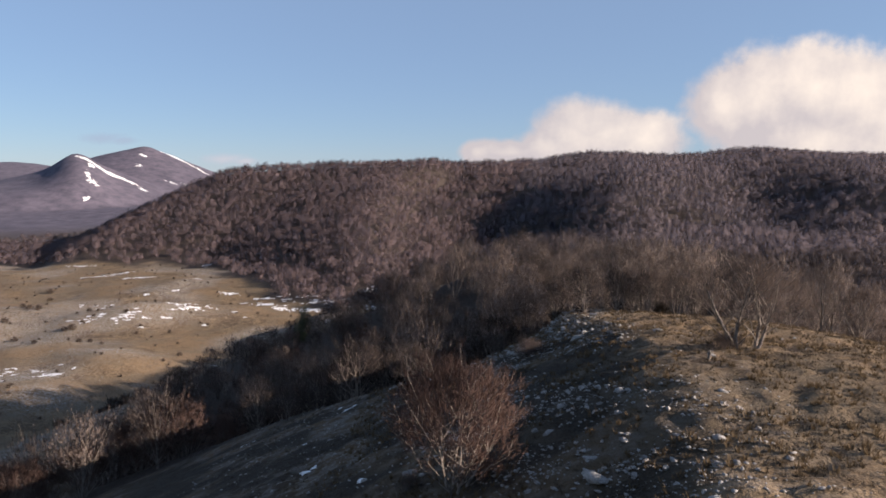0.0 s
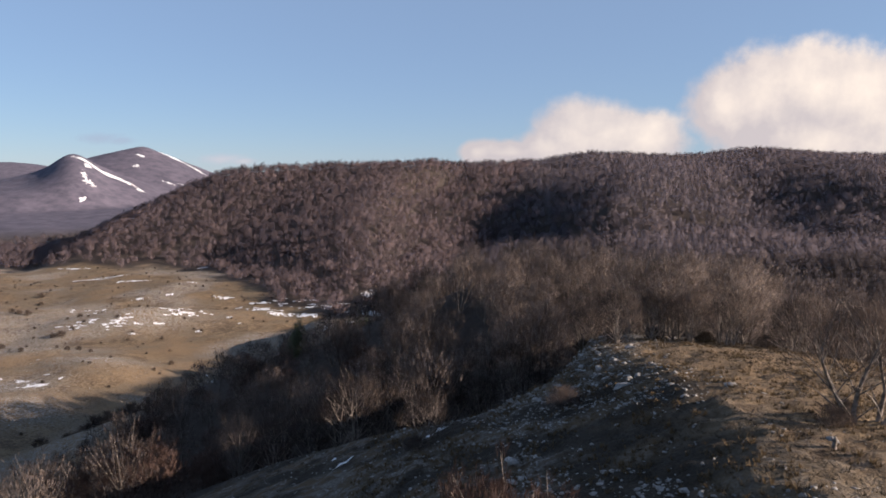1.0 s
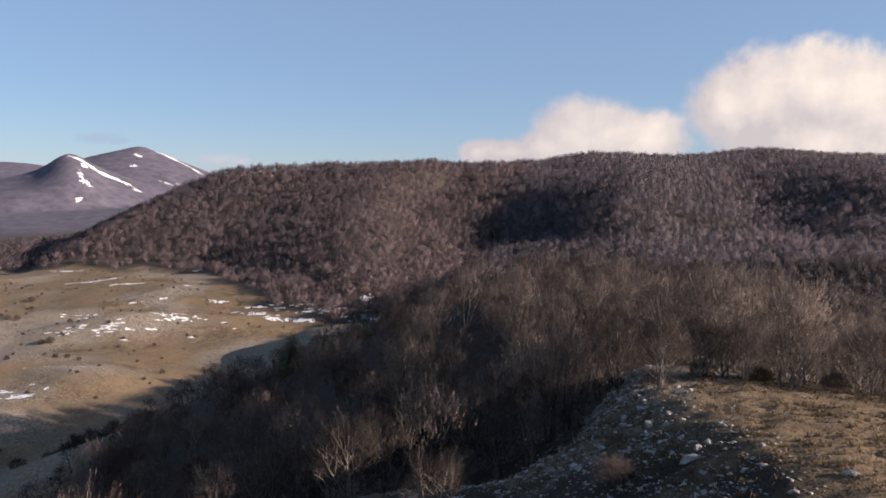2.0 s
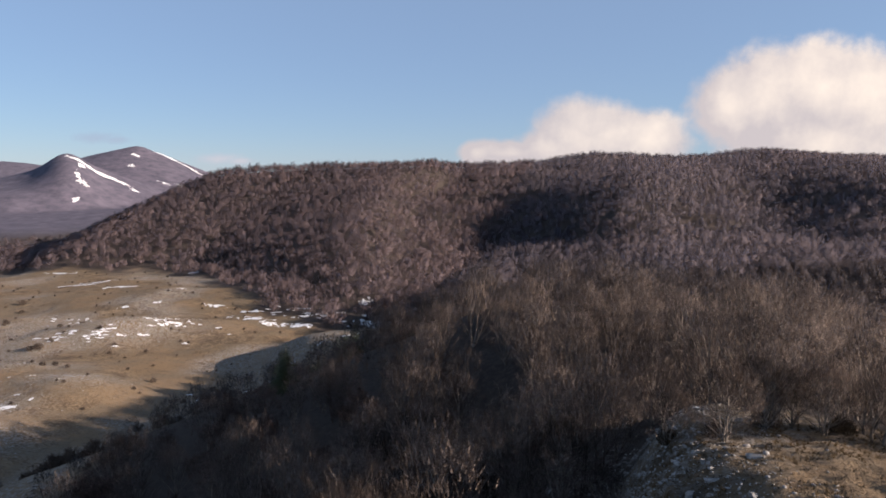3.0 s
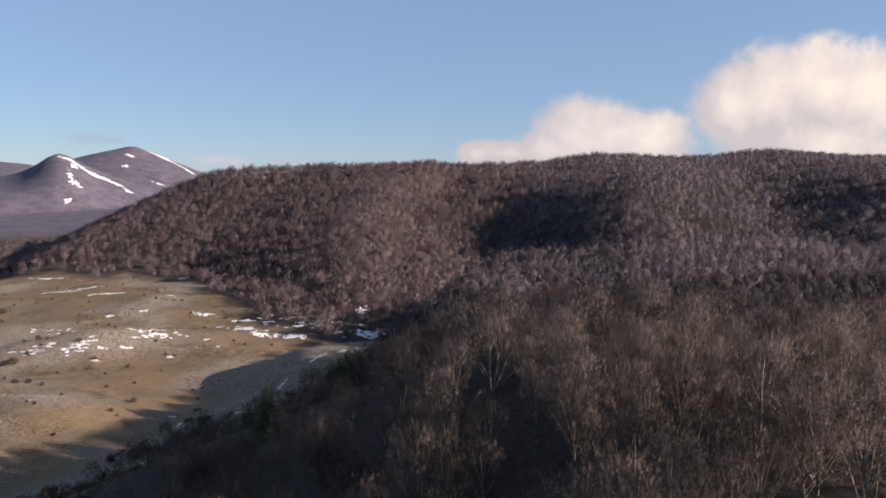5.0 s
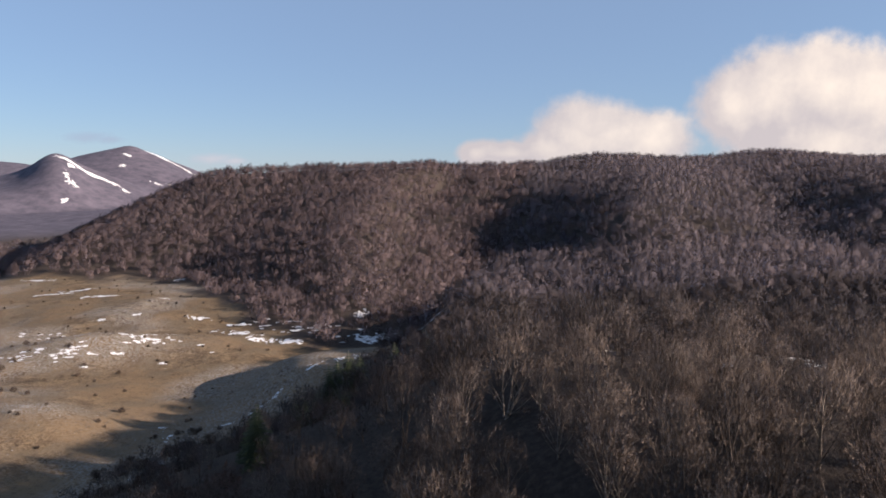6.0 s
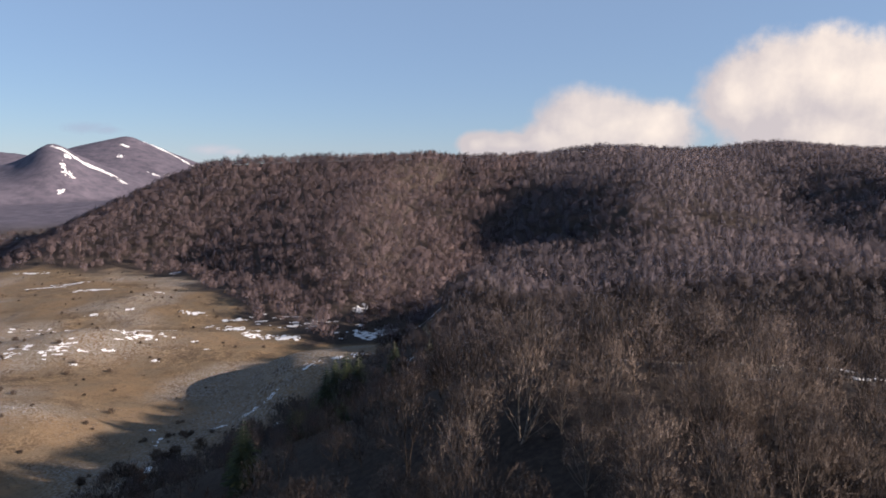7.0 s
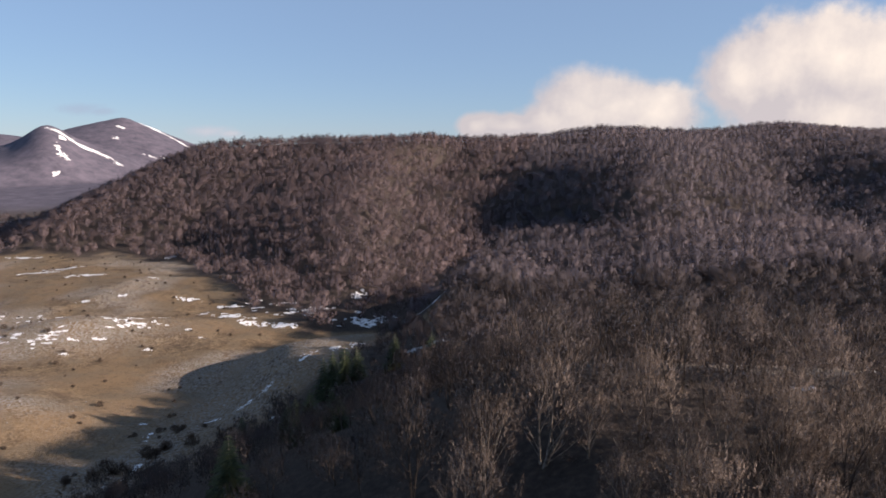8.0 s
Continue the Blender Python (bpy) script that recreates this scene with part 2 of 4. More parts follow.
def height(x, y, fine=True):
    x, y = np.asarray(x, float), np.asarray(y, float)
    valley = -6 + 3.0 * value_noise(x, y, 120, 1) + 10 * smooth(340, 200, y) + 2.6 * value_noise(x, y, 46, 2) + 1.0 * value_noise(x, y, 19, 4)
    valley = valley + 10 * hill(x, y, -212, 478, 46, 20, 12) + 8 * hill(x, y, -232, 372, 30, 26) + 7 * hill(x, y, -182, 352, 22, 16, -20) + 6 * hill(x, y, -200, 290, 22, 24)
    valley = valley + 5 * hill(x, y, -240, 600, 70, 30) - 16 * smooth(650, 900, y) * smooth(-330, -480, x)
    # the spur that the path follows
    top, edge = curve(y, CREST_Y, CREST_Z, 7), curve(y, EDGE_Y, EDGE_X, 9)
    d = edge - x
    left = np.where(d > 0, 0.43 * (np.sqrt(d * d + 4) - 2) - 0.05 * np.maximum(d - 8, 0), 0)
    r = np.maximum(x - edge - 12 - 38 * smooth(120, 190, y), 0)
    spur = top - left - 0.03 * np.clip(x - 26, 0, 40) - np.where(r > 0, 0.40 * (np.sqrt(r * r + 900) - 30), 0)
    behind = y - curve(x, (-90, -60, -20, -6, 1, 5, 12, 17, 25, 40), (90, 95, 92, 85, 77, 77, 82, 93, 112, 122), 3)
    spur = spur - 7 * smooth(0, 20, behind) * smooth(165, 115, y) * smooth(46, 18, x) - 3 * hill(x, y, -2, 140, 12, 20)
    # wooded bench behind it and the tail of the slope
    bench = 18 + 8 * smooth(40, 220, x) + 12 * smooth(150, 420, x) + 5 * value_noise(x, y, 90, 3)
    bench = bench - 44 * smooth(10, -80, x - 0.2 * np.maximum(y - 400, 0)) - 12 * smooth(430, 560, y) * smooth(190, 40, x)
    bench = bench + 20 * hill(x, y, 0, 520, 30, 44)
    along = (x + 62) * 0.9 + (y - 385) * 0.5
    tail = 15 - np.where(along < 0, 0.0135, 0.0016) * along ** 2 - 0.004 * ((y - 385) * 0.9 - (x + 62) * 0.5) ** 2
    # the wooded hill across the valley
    s = foot(x, y)
    front = 150 * (1 - np.exp(-np.maximum(s, 0) / 300)) - 4 + 0.15 * np.minimum(s, 0)
    front = front + 22 * hill(x, y, -250, 1060, 100, 110) + 2 * hill(x, y, -70, 1060, 90, 70) + 6 * smooth(960, 1075, y) + 3 * value_noise(x, y, 70, 16) * smooth(0, 120, s)
    front = -soft_max(-front, -(56 + 0.45 * (x + 0.42 * y)), k=5.0)
    front = front - 110 * smooth(-78, 82, x - curve(y, (520, 700, 850, 1000, 1120), (-5, -25, -32, -12, 60), 40)) - 70 * smooth(1080, 1300, y) * smooth(100, -200, x)
    # the long slope up to the ridge
    slope = 9 + 0.150 * (y - 500) + 0.09 * (x - 150) + 9 * smooth(1000, 1200, y) + 30 * hill(x, y, -60, 1230, 130, 90) - 140 * smooth(-60, -260, x + 0.15 * (np.minimum(y, 1000) - 700))
    slope = slope + ribs(x, y) + 5 * value_noise(x + 60, y, 170, 5) + 4 * value_noise(x + 0.25 * y, 0.45 * y, 105, 6) * smooth(560, 680, y)
    cap = curve(x, RIDGE_X, RIDGE_Z, 22) + 3 - 0.10 * np.abs(y - 1235)
    slope = -soft_max(-slope, -cap, k=9.0)
    h = soft_max(valley, spur, bench, tail, front, slope, k=4.0) - 14 * hill(x, y, 32, 800, 45, 110, -13)
    # far mountains
    far = smooth(1250, 1900, y)
    h = h * (1 - far) + far * 4
    wander = 14 * value_noise(x, y, 150, 8) + 6 * value_noise(x, y, 55, 9)
    near_peak = 167 * cone(x + wander, y, -1222, 2200, 400, 320, 440) + 44 * hill(x, y, -1128, 2050, 44, 100, 30) - 26 * hill(x, y, -1290, 2040, 70, 110, 20)
    main_peak = 226 * cone(x + wander, y, -1292, 2850, 760, 500, 640)
    h = h + soft_max(near_peak, main_peak, 0 * x, k=4.0) - 4 * math.log(3)
    h = h + 165 * hill(x, y, -2650, 4000, 520, 420) + 8 * far * value_noise(x, y, 260, 7)
    if fine:
        near = hill(x, y, 10, 60, 120, 120)
        turf = 0.10 * np.abs(value_noise(x, y, 3.1, 12)) + 0.24 * np.abs(value_noise(x, y, 1.7, 13)) + 0.22 * value_noise(x, y, 1.05, 19)
        h = h + near * (0.22 * value_noise(x, y, 9, 11) - 0.20 + turf * (0.35 + 0.65 * smooth(-20, -8, x)))
        h = h + (1 - near) * (0.9 * value_noise(x, y, 31, 14) + 0.4 * value_noise(x, y, 12, 15))
    return h


def wood(x, y, floor=False):
    """How densely the ground is wooded, 0 to 1; floor: how far leaf litter covers it."""
    x, y = np.asarray(x, float), np.asarray(y, float)
    n = value_noise(x, y, 28, 21) + 0.5 * value_noise(x, y, 11, 22)
    line = curve(x, (-700, -560, -430, -340, -271, -180, -141, -100, -40, 20, 70), (900, 830, 768, 756, 738, 618, 560, 500, 490, 494, 515), 15)
    inward = y - line + 16 * n + 14 * value_noise(x, y, 15, 23)
    far_hill = smooth(0, 10, inward + 8 * floor) * (1 if floor else 0.55 + 0.45 * smooth(15, 60, inward))
    bound = np.interp(y, (-50, 60, 90, 200, 270, 330, 370, 440, 500, 560), (-125, -105, -88, -97, -100, -80, -58, -22, 20, 40))
    spur = smooth(0, 14, x - bound + 6 * n) * smooth(0, 5, y - np.interp(x, (-120, -60, -14, 4, 10, 14, 20, 27, 33, 42, 60, 120), (55, 80, 97, 92, 95, 100, 112, 122, 108, 96, 84, 52)) + 2 * n)
    rocky = smooth(1.0, 0.6, np.hypot((x - 58) / 30, (y - 212) / 6))
    spur = spur * (1 - 0.96 * rocky)
    slope = smooth(20, 60, x - 40 + 10 * n) * smooth(480, 520, y)
    clear = 1 - 0.95 * hill(x, y, -46, 326, 9, 12) - 0.95 * hill(x, y, -48, 280, 11, 14) - 0.9 * hill(x, y, -43, 199, 4, 5) - 0.8 * hill(x, y, -31, 252, 6, 8)
    gully = clear - 0.8 * hill(x, y, 2, 600, 9, 50, -8) - 0.7 * hill(x, y, -64, 562, 7, 12) - 0.7 * hill(x, y, -92, 530, 7, 11) - 0.8 * hill(x, y, -48, 514, 16, 7)
    gully = 1 if floor else gully
    return np.clip(np.maximum(np.maximum(far_hill, spur), slope) * gully, 0, 1) * (y < 1700)


# ---- mesh helpers ----
def mesh_of(name, verts, faces, mat, smooth_shade=False):
    """A mesh from arrays of corners and triangles (or quads)."""
    verts, faces = np.asarray(verts, np.float32), np.asarray(faces, np.int32)
    me = bpy.data.meshes.new(name)
    me.vertices.add(len(verts))
    me.vertices.foreach_set("co", verts.ravel())
    k = faces.shape[1]
    me.loops.add(faces.size)
    me.loops.foreach_set("vertex_index", faces.ravel())
    me.polygons.add(len(faces))
    me.polygons.foreach_set("loop_start", np.arange(len(faces), dtype=np.int32) * k)
    me.polygons.foreach_set("loop_total", np.full(len(faces), k, np.int32))
    if smooth_shade:
        me.polygons.foreach_set("use_smooth", np.ones(len(faces), bool))
    me.materials.append(mat)
    me.update(calc_edges=True)
    return me


def layer(me, name, values):
    me.attributes.new(name, "FLOAT", "POINT").data.foreach_set("value", np.asarray(values, np.float32))


def part(name, me, parent, label=""):
    ob = new(name, me)
    ob.parent = parent
    return tagged(ob, label)


def ground_z(x, y):
    return float(height(np.array([x]), np.array([y]))[0])


# ---- the ground: one sheet out to the horizon ----
def steps(*runs):
    """Grid lines: runs of (from, to, step)."""
    return np.unique(np.concatenate([np.arange(a, b, s) for a, b, s in runs]).round(3))


gx = steps((-4800, -1600, 100), (-1600, -800, 18), (-800, -320, 12), (-320, -60, 5.0), (-60, -20, 1.8), (-20, 46, 0.65), (46, 120, 2.4), (120, 420, 7), (420, 900, 9), (900, 4801, 130))
gy = steps((-1500, -40, 60), (-40, 24, 4), (24, 70, 0.55), (70, 100, 0.8), (100, 250, 3.0), (250, 520, 5), (520, 1300, 11), (1300, 1900, 30), (1900, 3000, 26), (3100, 4951, 60))
mx, my = np.meshgrid(gx, gy)
mx, my = mx.ravel(), my.ravel()
mz = height(mx, my)
cols = len(gx)
a = (np.arange(len(gy) - 1)[:, None] * cols + np.arange(cols - 1)[None]).ravel()
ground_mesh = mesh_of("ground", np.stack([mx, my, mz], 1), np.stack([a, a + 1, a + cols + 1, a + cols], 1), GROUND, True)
# dark turf plus painted shade, from the edge of the sunlit grass leftwards
heath_and_shade = 0.95 * smooth(1.0, -5.0, mx - curve(my, EDGE_Y, EDGE_X, 9) + 2 * value_noise(mx, my, 6, 39)) * smooth(-70, -30, mx) * smooth(104, 92, my) * (0.45 + 0.55 * smooth(0.6, -0.3, value_noise(mx, my, 4, 36) + 0.6 * value_noise(mx, my, 2, 37)))
# tree shade on the knoll's back slope, painted in the same way
heath_and_shade = np.maximum(heath_and_shade, 0.8 * hill(mx, my, 15, 107, 9, 11) * smooth(0.5, -0.4, value_noise(mx, my, 3, 38)))
layer(ground_mesh, "litter", wood(mx, my, True))
layer(ground_mesh, "heath_and_shade", heath_and_shade)
rocky = np.maximum.reduce([
    smooth(24, 8, mx + 2 * value_noise(mx, my, 7, 31)) * smooth(-22, -4, mx) * smooth(100, 88, my) * smooth(10, 25, my) * 0.26, 0.5 * hill(mx, my, 17, 106, 6, 11),
    0.8 * hill(mx, my, 50, 207, 26, 9), 1.0 * hill(mx, my, -212, 462, 34, 16, 20), 1.0 * hill(mx, my, -248, 388, 18, 14), 1.0 * hill(mx, my, -188, 357, 18, 9), 0.8 * hill(mx, my, -210, 388, 12, 8),
    1.0 * hill(mx, my, -178, 281, 12, 14), 1.0 * hill(mx, my, -208, 318, 16, 16), 0.6 * hill(mx, my, -76, 374, 50, 18, 25), 0.9 * hill(mx, my, -108, 300, 14, 50), 0.75 * smooth(0.0, 0.6, value_noise(mx, my, 60, 33) + 0.5 * value_noise(mx, my, 21, 34))])
layer(ground_mesh, "stone", rocky)
# where the haze-tinted mountain colour takes over
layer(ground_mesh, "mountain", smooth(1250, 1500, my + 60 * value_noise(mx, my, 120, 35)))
ground = tagged(new("ground", ground_mesh), "dry winter pasture, stony slopes and brown leaf litter", "ground", kind="structure")


def rounded(me, outs):
    """Smooth faces that take the light along the given ways."""
    me.polygons.foreach_set("use_smooth", np.ones(len(me.polygons), bool))
    outs = np.asarray(outs, np.float32)
    me.attributes.new("custom_normal", "FLOAT_VECTOR", "POINT").data.foreach_set("vector", outs.ravel())
    me.update()


# ---- trees ----
def tube(verts, faces, pts, radii, sides):
    """A tapered limb along pts."""
    pts, base = np.asarray(pts, float), len(verts)
    ahead = np.gradient(pts, axis=0)
    ahead /= np.linalg.norm(ahead, axis=1, keepdims=True) + 1e-9
    u = np.cross(ahead, (0.31, 0.87, 0.13))
    u /= np.linalg.norm(u, axis=1, keepdims=True) + 1e-9
    v = np.cross(ahead, u)
    for p, r, uu, vv in zip(pts, radii, u, v):
        for k in range(sides):
            w = 2 * math.pi * k / sides
            verts.append(p + r * (math.cos(w) * uu + math.sin(w) * vv))
    for i in range(len(pts) - 1):
        for k in range(sides):
            p, q = base + i * sides + k, base + i * sides + (k + 1) % sides
            faces.append((p, q, q + sides))
            faces.append((p, q + sides, p + sides))


def grow(rng, start, way, length, bend, n, lift):
    """A wandering line: way drifts by bend, and turns up by lift."""
    pts, d = [np.array(start, float)], np.array(way, float)
    for _ in range(n):
        d = d + rng.normal(0, bend, 3) + np.array((0, 0, lift))
        d /= np.linalg.norm(d)
        pts.append(pts[-1] + d * length / n)
    return np.array(pts)


def tree_meshes(seed, tall, stems, limbs, subs, twigs, twig_mat, broad=0.40, base=0.30, twig=0.9, fine=0.010, lean=0.25, sides=5, thick=1.0, bark=None, haze=0.55, apart=0.030):
    """Trunk and crown of a bare broadleaf tree, tall metres high, at the origin: stems that fork, limbs that reach the rim of a
    rounded crown, side limbs, and a haze of fine twigs. broad: the crown's radius, base: where the crown begins, both of tall."""
    rng = np.random.default_rng(seed)
    wv, wf, lines = [], [], []
    heart, up = np.array((0, 0, tall * (base + 0.22))), tall * (1 - base)
    mains = []
    for s in range(stems):
        turn = 2 * math.pi * (s + rng.uniform(-0.3, 0.3)) / stems
        out = np.array((math.cos(turn), math.sin(turn), 0.0))
        start = out * (apart * tall if stems > 1 else 0.0) * thick + np.array((0, 0, -0.5))
        main = grow(rng, start, out * lean * rng.uniform(0.6, 1.5) + np.array((0, 0, 1.0)), tall * rng.uniform(0.70, 0.88), 0.15 if thick > 1.2 else 0.09, 5, 0.02)
        r0 = 0.020 * tall * thick / stems ** 0.4
        tube(wv, wf, main, np.linspace(r0, r0 * 0.18, 6), sides)
        mains.append((main, r0))
    for b in range(limbs):
        main, r0 = mains[b % stems]
        w, f = b * 2.39996 + rng.uniform(-0.4, 0.4), (b + rng.uniform(0.2, 0.8)) / limbs
        lift = math.sin(f * math.pi / 2)
        rim = math.sqrt(max(1 - (2 * f - 0.75) ** 2 / 1.6, 0.05)) * rng.uniform(0.75, 1.05)
        target = np.array((math.cos(w) * broad * tall * rim, math.sin(w) * broad * tall * rim, tall * (base + 0.08) + up * 0.86 * lift * rng.uniform(0.9, 1.08)))
        target[:2] += main[3, :2] * 0.6
        i = min(max((target[2] / tall - (rng.uniform(0.26, 0.42) if sides > 4 else rng.uniform(0.38, 0.58))) * 5.6, 0.6), 4.6)
        p = main[int(i)] + (main[int(i) + 1] - main[int(i)]) * (i % 1)
        along = np.linspace(0, 1, 5)[:, None]
        line = p + (target - p) * along + np.array((0, 0, (0.16 if thick > 1.2 else -0.08) * tall)) * along * (1 - along) + rng.normal(0, 0.024 * tall, (5, 3)) * along
        rl = r0 * (0.50 - 0.06 * i) * (0.55 if thick > 1.1 or sides < 5 else 1.0) + 0.012
        tube(wv, wf, line[::2] if sides < 5 else line, np.linspace(rl, 0.010, 3 if sides < 5 else 5), 3 if sides < 6 else 4)
        lines.append(line)
        for k in range(subs):
            g = rng.uniform(0.25, 0.9) * 4
            j = min(int(g), 3)
            q = line[j] + (line[j + 1] - line[j]) * (g - j)
            d = (line[j + 1] - line[j]) / np.linalg.norm(line[j + 1] - line[j]) + rng.normal(0, 0.55, 3) + np.array((0, 0, 0.2))
            tip = q + d / np.linalg.norm(d) * tall * rng.uniform(0.09, 0.17)
            side = np.stack([q + (tip - q) * t for t in np.linspace(0, 1, 5)]) + rng.normal(0, 0.006 * tall, (5, 3))
            side[0] = q
            tube(wv, wf, side[::2], (rl * 0.30 + 0.004, 0.008, 0.005), 3)
            lines.append(side)
    lines = np.array(lines)
    pick = rng.integers(0, len(lines), twigs)
    at = np.sqrt(rng.uniform(0.12, 1.0, twigs)) * 3.99
    i = at.astype(int)
    root = lines[pick, i] + (lines[pick, i + 1] - lines[pick, i]) * (at - i)[:, None] + rng.normal(0, 0.024 * tall, (twigs, 3))
    # the outer haze: twigs over the whole of a lobed dome
    n = rng.normal(0, 1, (twigs, 3)) + np.array((0, 0, 0.75))
    n /= np.linalg.norm(n, axis=1, keepdims=True)
    lobe = 0.86 + 0.14 * np.sin(3 * np.arctan2(n[:, 1], n[:, 0]) + seed) * np.cos(4 * n[:, 2] + seed) + rng.normal(0, 0.05, twigs)
    depth = rng.uniform(0.45, 1.0, twigs) ** 0.5 * lobe
    dome = np.array((0, 0, tall * (base + 0.26))) + n * np.array((broad * tall, broad * tall, tall * (0.72 - base))) * depth[:, None]
    dome[:, 2] = np.where(n[:, 2] < 0, tall * (base + 0.26) + n[:, 2] * tall * 0.14 * depth, dome[:, 2])
    root = np.where((rng.uniform(0, 1, twigs) < haze)[:, None], dome, root)
    d = root - heart
    d = 0.45 * d / np.linalg.norm(d, axis=1, keepdims=True) + rng.normal(0, 0.30, (twigs, 3)) + np.array((0, 0, 0.75))
    d /= np.linalg.norm(d, axis=1, keepdims=True)
    side = np.cross(d, rng.normal(0, 1 if fine < 0.03 else 0.45, (twigs, 3)) + (0 if fine < 0.03 else 1) * (root - heart) / (0.4 * tall))
    side /= np.linalg.norm(side, axis=1, keepdims=True)
    size, wide = rng.uniform(0.5, 1.2, (twigs, 1)) * twig, fine * rng.uniform(0.7, 1.4, (twigs, 1))
    tv = np.stack([root + side * wide, root - side * wide, root + d * size], 1).reshape(-1, 3)
    out = (root - heart) / np.array((broad, broad, 0.45)) / tall + 0.35 * rng.normal(0, 1, (twigs, 3)) + np.array((0, 0, 0.15))
    out /= np.linalg.norm(out, axis=1, keepdims=True)
    tv = tv.reshape(-1, 3, 3)
    inside_out = (np.cross(tv[:, 1] - tv[:, 0], tv[:, 2] - tv[:, 0]) * out).sum(1) < 0
    tv[inside_out] = tv[inside_out][:, (1, 0, 2)]
    crown = mesh_of("crown", tv.reshape(-1, 3), np.arange(3 * twigs).reshape(-1, 3), twig_mat)
    rounded(crown, np.repeat(out, 3, 0))
    return mesh_of("trunk", wv, wf, bark or BARK), crown


def tree(name, meshes, x, y, turn, size, label, group, z_off=0.0):
    ob = new(name)
    ob.matrix_basis = pose(x, y, ground_z(x, y) + z_off, 0, 0, turn) @ Matrix.Scale(size, 4)
    part("trunk", meshes[0], ob)
    part("crown", meshes[1], ob)
    return tagged(ob, label, "tree", group)


rng = np.random.default_rng(5)
PALE = "bare grey-barked beech with a fine brown twig crown"

# single trees on and round the stony knoll
old = tree_meshes(11, 8.0, 4, 34, 4, 8000, TWIGS, 0.48, 0.24, 0.60, 0.014, 0.12, 6, 2.0, None, 0.4, 0.050)
tree("beech_tree", old, 24.2, 51.5, 20, 1.0, "gnarled many-stemmed bare beech on the grassy knoll top", "trees on the knoll")
russet = tree_meshes(12, 8.0, 6, 40, 4, 15000, RED_TWIGS, 0.52, 0.26, 0.52, 0.0145, 0.34, 6, 1.15, None, 0.5)
tree("beech_tree", russet, 0.6, 35.5, 0, 0.98, "broad reddish bare tree with pale stems on the stony slope", "trees on the slope")
crooked = tree_meshes(13, 7.0, 3, 26, 5, 5000, TWIGS, 0.55, 0.12, 0.75, 0.011, 0.50, 6, 1.3)
tree("beech_tree", crooked, -3.2, 76.5, 40, 0.75, "low crooked bare tree on the open slope", "trees on the slope")
pale_grove = tree_meshes(14, 8.5, 4, 26, 3, 4000, TWIGS, 0.46, 0.22, 0.75, 0.022, 0.26, 5, 1.1)
thin = tree_meshes(15, 9.0, 1, 22, 2, 2600, TWIGS, 0.40, 0.26, 0.75, 0.022, 0.06, 5, 1.1)
for x, y, turn, size, kind in ((20.5, 93.0, 10, 0.85, pale_grove), (16.8, 96.5, 80, 0.7, pale_grove), (26.0, 97.0, 0, 0.75, thin), (29.5, 99.0, 140, 0.7, thin),
                               (34.0, 93.0, 60, 0.8, old), (42.0, 92.0, 200, 0.85, pale_grove), (38.0, 97.0, 30, 0.9, thin), (12.0, 100.0, 210, 0.7, crooked),
                               (47.0, 88.0, 120, 0.9, pale_grove), (52.0, 80.0, 250, 0.85, pale_grove), (30.5, 95.5, 20, 0.8, pale_grove), (27.5, 102.0, 77, 0.85, pale_grove)):
    tree("beech_tree", kind, x, y, turn, size, "bare pale-stemmed beech along the edge of the knoll's grass", "trees on the knoll")
for x, y, turn, size in ((38, 138, 0, 1.25), (44, 146, 70, 1.3), (33, 131, 20, 1.2), (49, 140, 140, 1.25), (30, 152, 200, 1.2), (53, 152, 250, 1.3), (24, 160, 310, 1.2), (41, 160, 100, 1.3)):
    tree("beech_tree", (pale_grove, thin)[int(x) % 2], x, y, turn, size, "tall pale-stemmed bare beech standing out of the wood", "beeches of the near wood")
for x, y, turn, size in ((-12.6, 95.0, 0, 1.2), (-9.0, 97.5, 70, 1.1), (-15.5, 98.0, 150, 1.05), (-5.0, 100.0, 20, 1.1), (-1.5, 104.0, 95, 1.2), (4.0, 104.0, 240, 1.15), (-20.0, 104.0, 310, 1.2), (-25.0, 101.0, 60, 1.0), (-31.0, 104.0, 130, 1.1), (9.5, 108.0, 0, 1.2), (-11.0, 110.0, 170, 1.3), (-10.0, 137.0, 200, 1.5), (-14.5, 134.0, 30, 1.3), (-5.0, 139.0, 110, 1.25), (-8.0, 132.0, 280, 1.2)):
    tree("beech_tree", pale_grove, x, y, turn, size, "sunlit pale-stemmed bare beech at the upper edge of the wood", "trees on the slope")
for x, y, turn, size in ((-46.0, 95.0, 10, 1.1), (-52.0, 90.0, 120, 1.0), (-57.0, 84.0, 220, 1.15), (-41.0, 101.0, 300, 1.0), (-36.0, 106.0, 50, 0.95), (-64.0, 78.0, 160, 1.1), (-49.0, 103.0, 90, 1.05)):
    tree("beech_tree", russet, x, y, turn, size, "reddish bare tree in the belt of trees down the slope", "trees on the slope")

# the wood behind the knoll, tree by tree where it is nearest
kinds = [tree_meshes(30 + k, 11.4, n, 13, 1, 1500, WOOD_SPRAY, 0.36, 0.14 if k % 2 else 0.24, 0.82, 0.090, l * 0.6, 4, 0.8 if k % 2 else 1.0, DARK_BARK if k % 2 else BARK, 0.6) for k, (n, l) in enumerate(((1, 0.05), (2, 0.2), (3, 0.22), (2, 0.15), (1, 0.1), (3, 0.3)))]
reds = [tree_meshes(40 + k, 7.8, 3, 12, 1, 1200, RED_SPRAY, 0.50, 0.16, 0.75, 0.14, 0.28, 4, 0.8, DARK_BARK, 0.65) for k in range(2)]
cell = 7.3
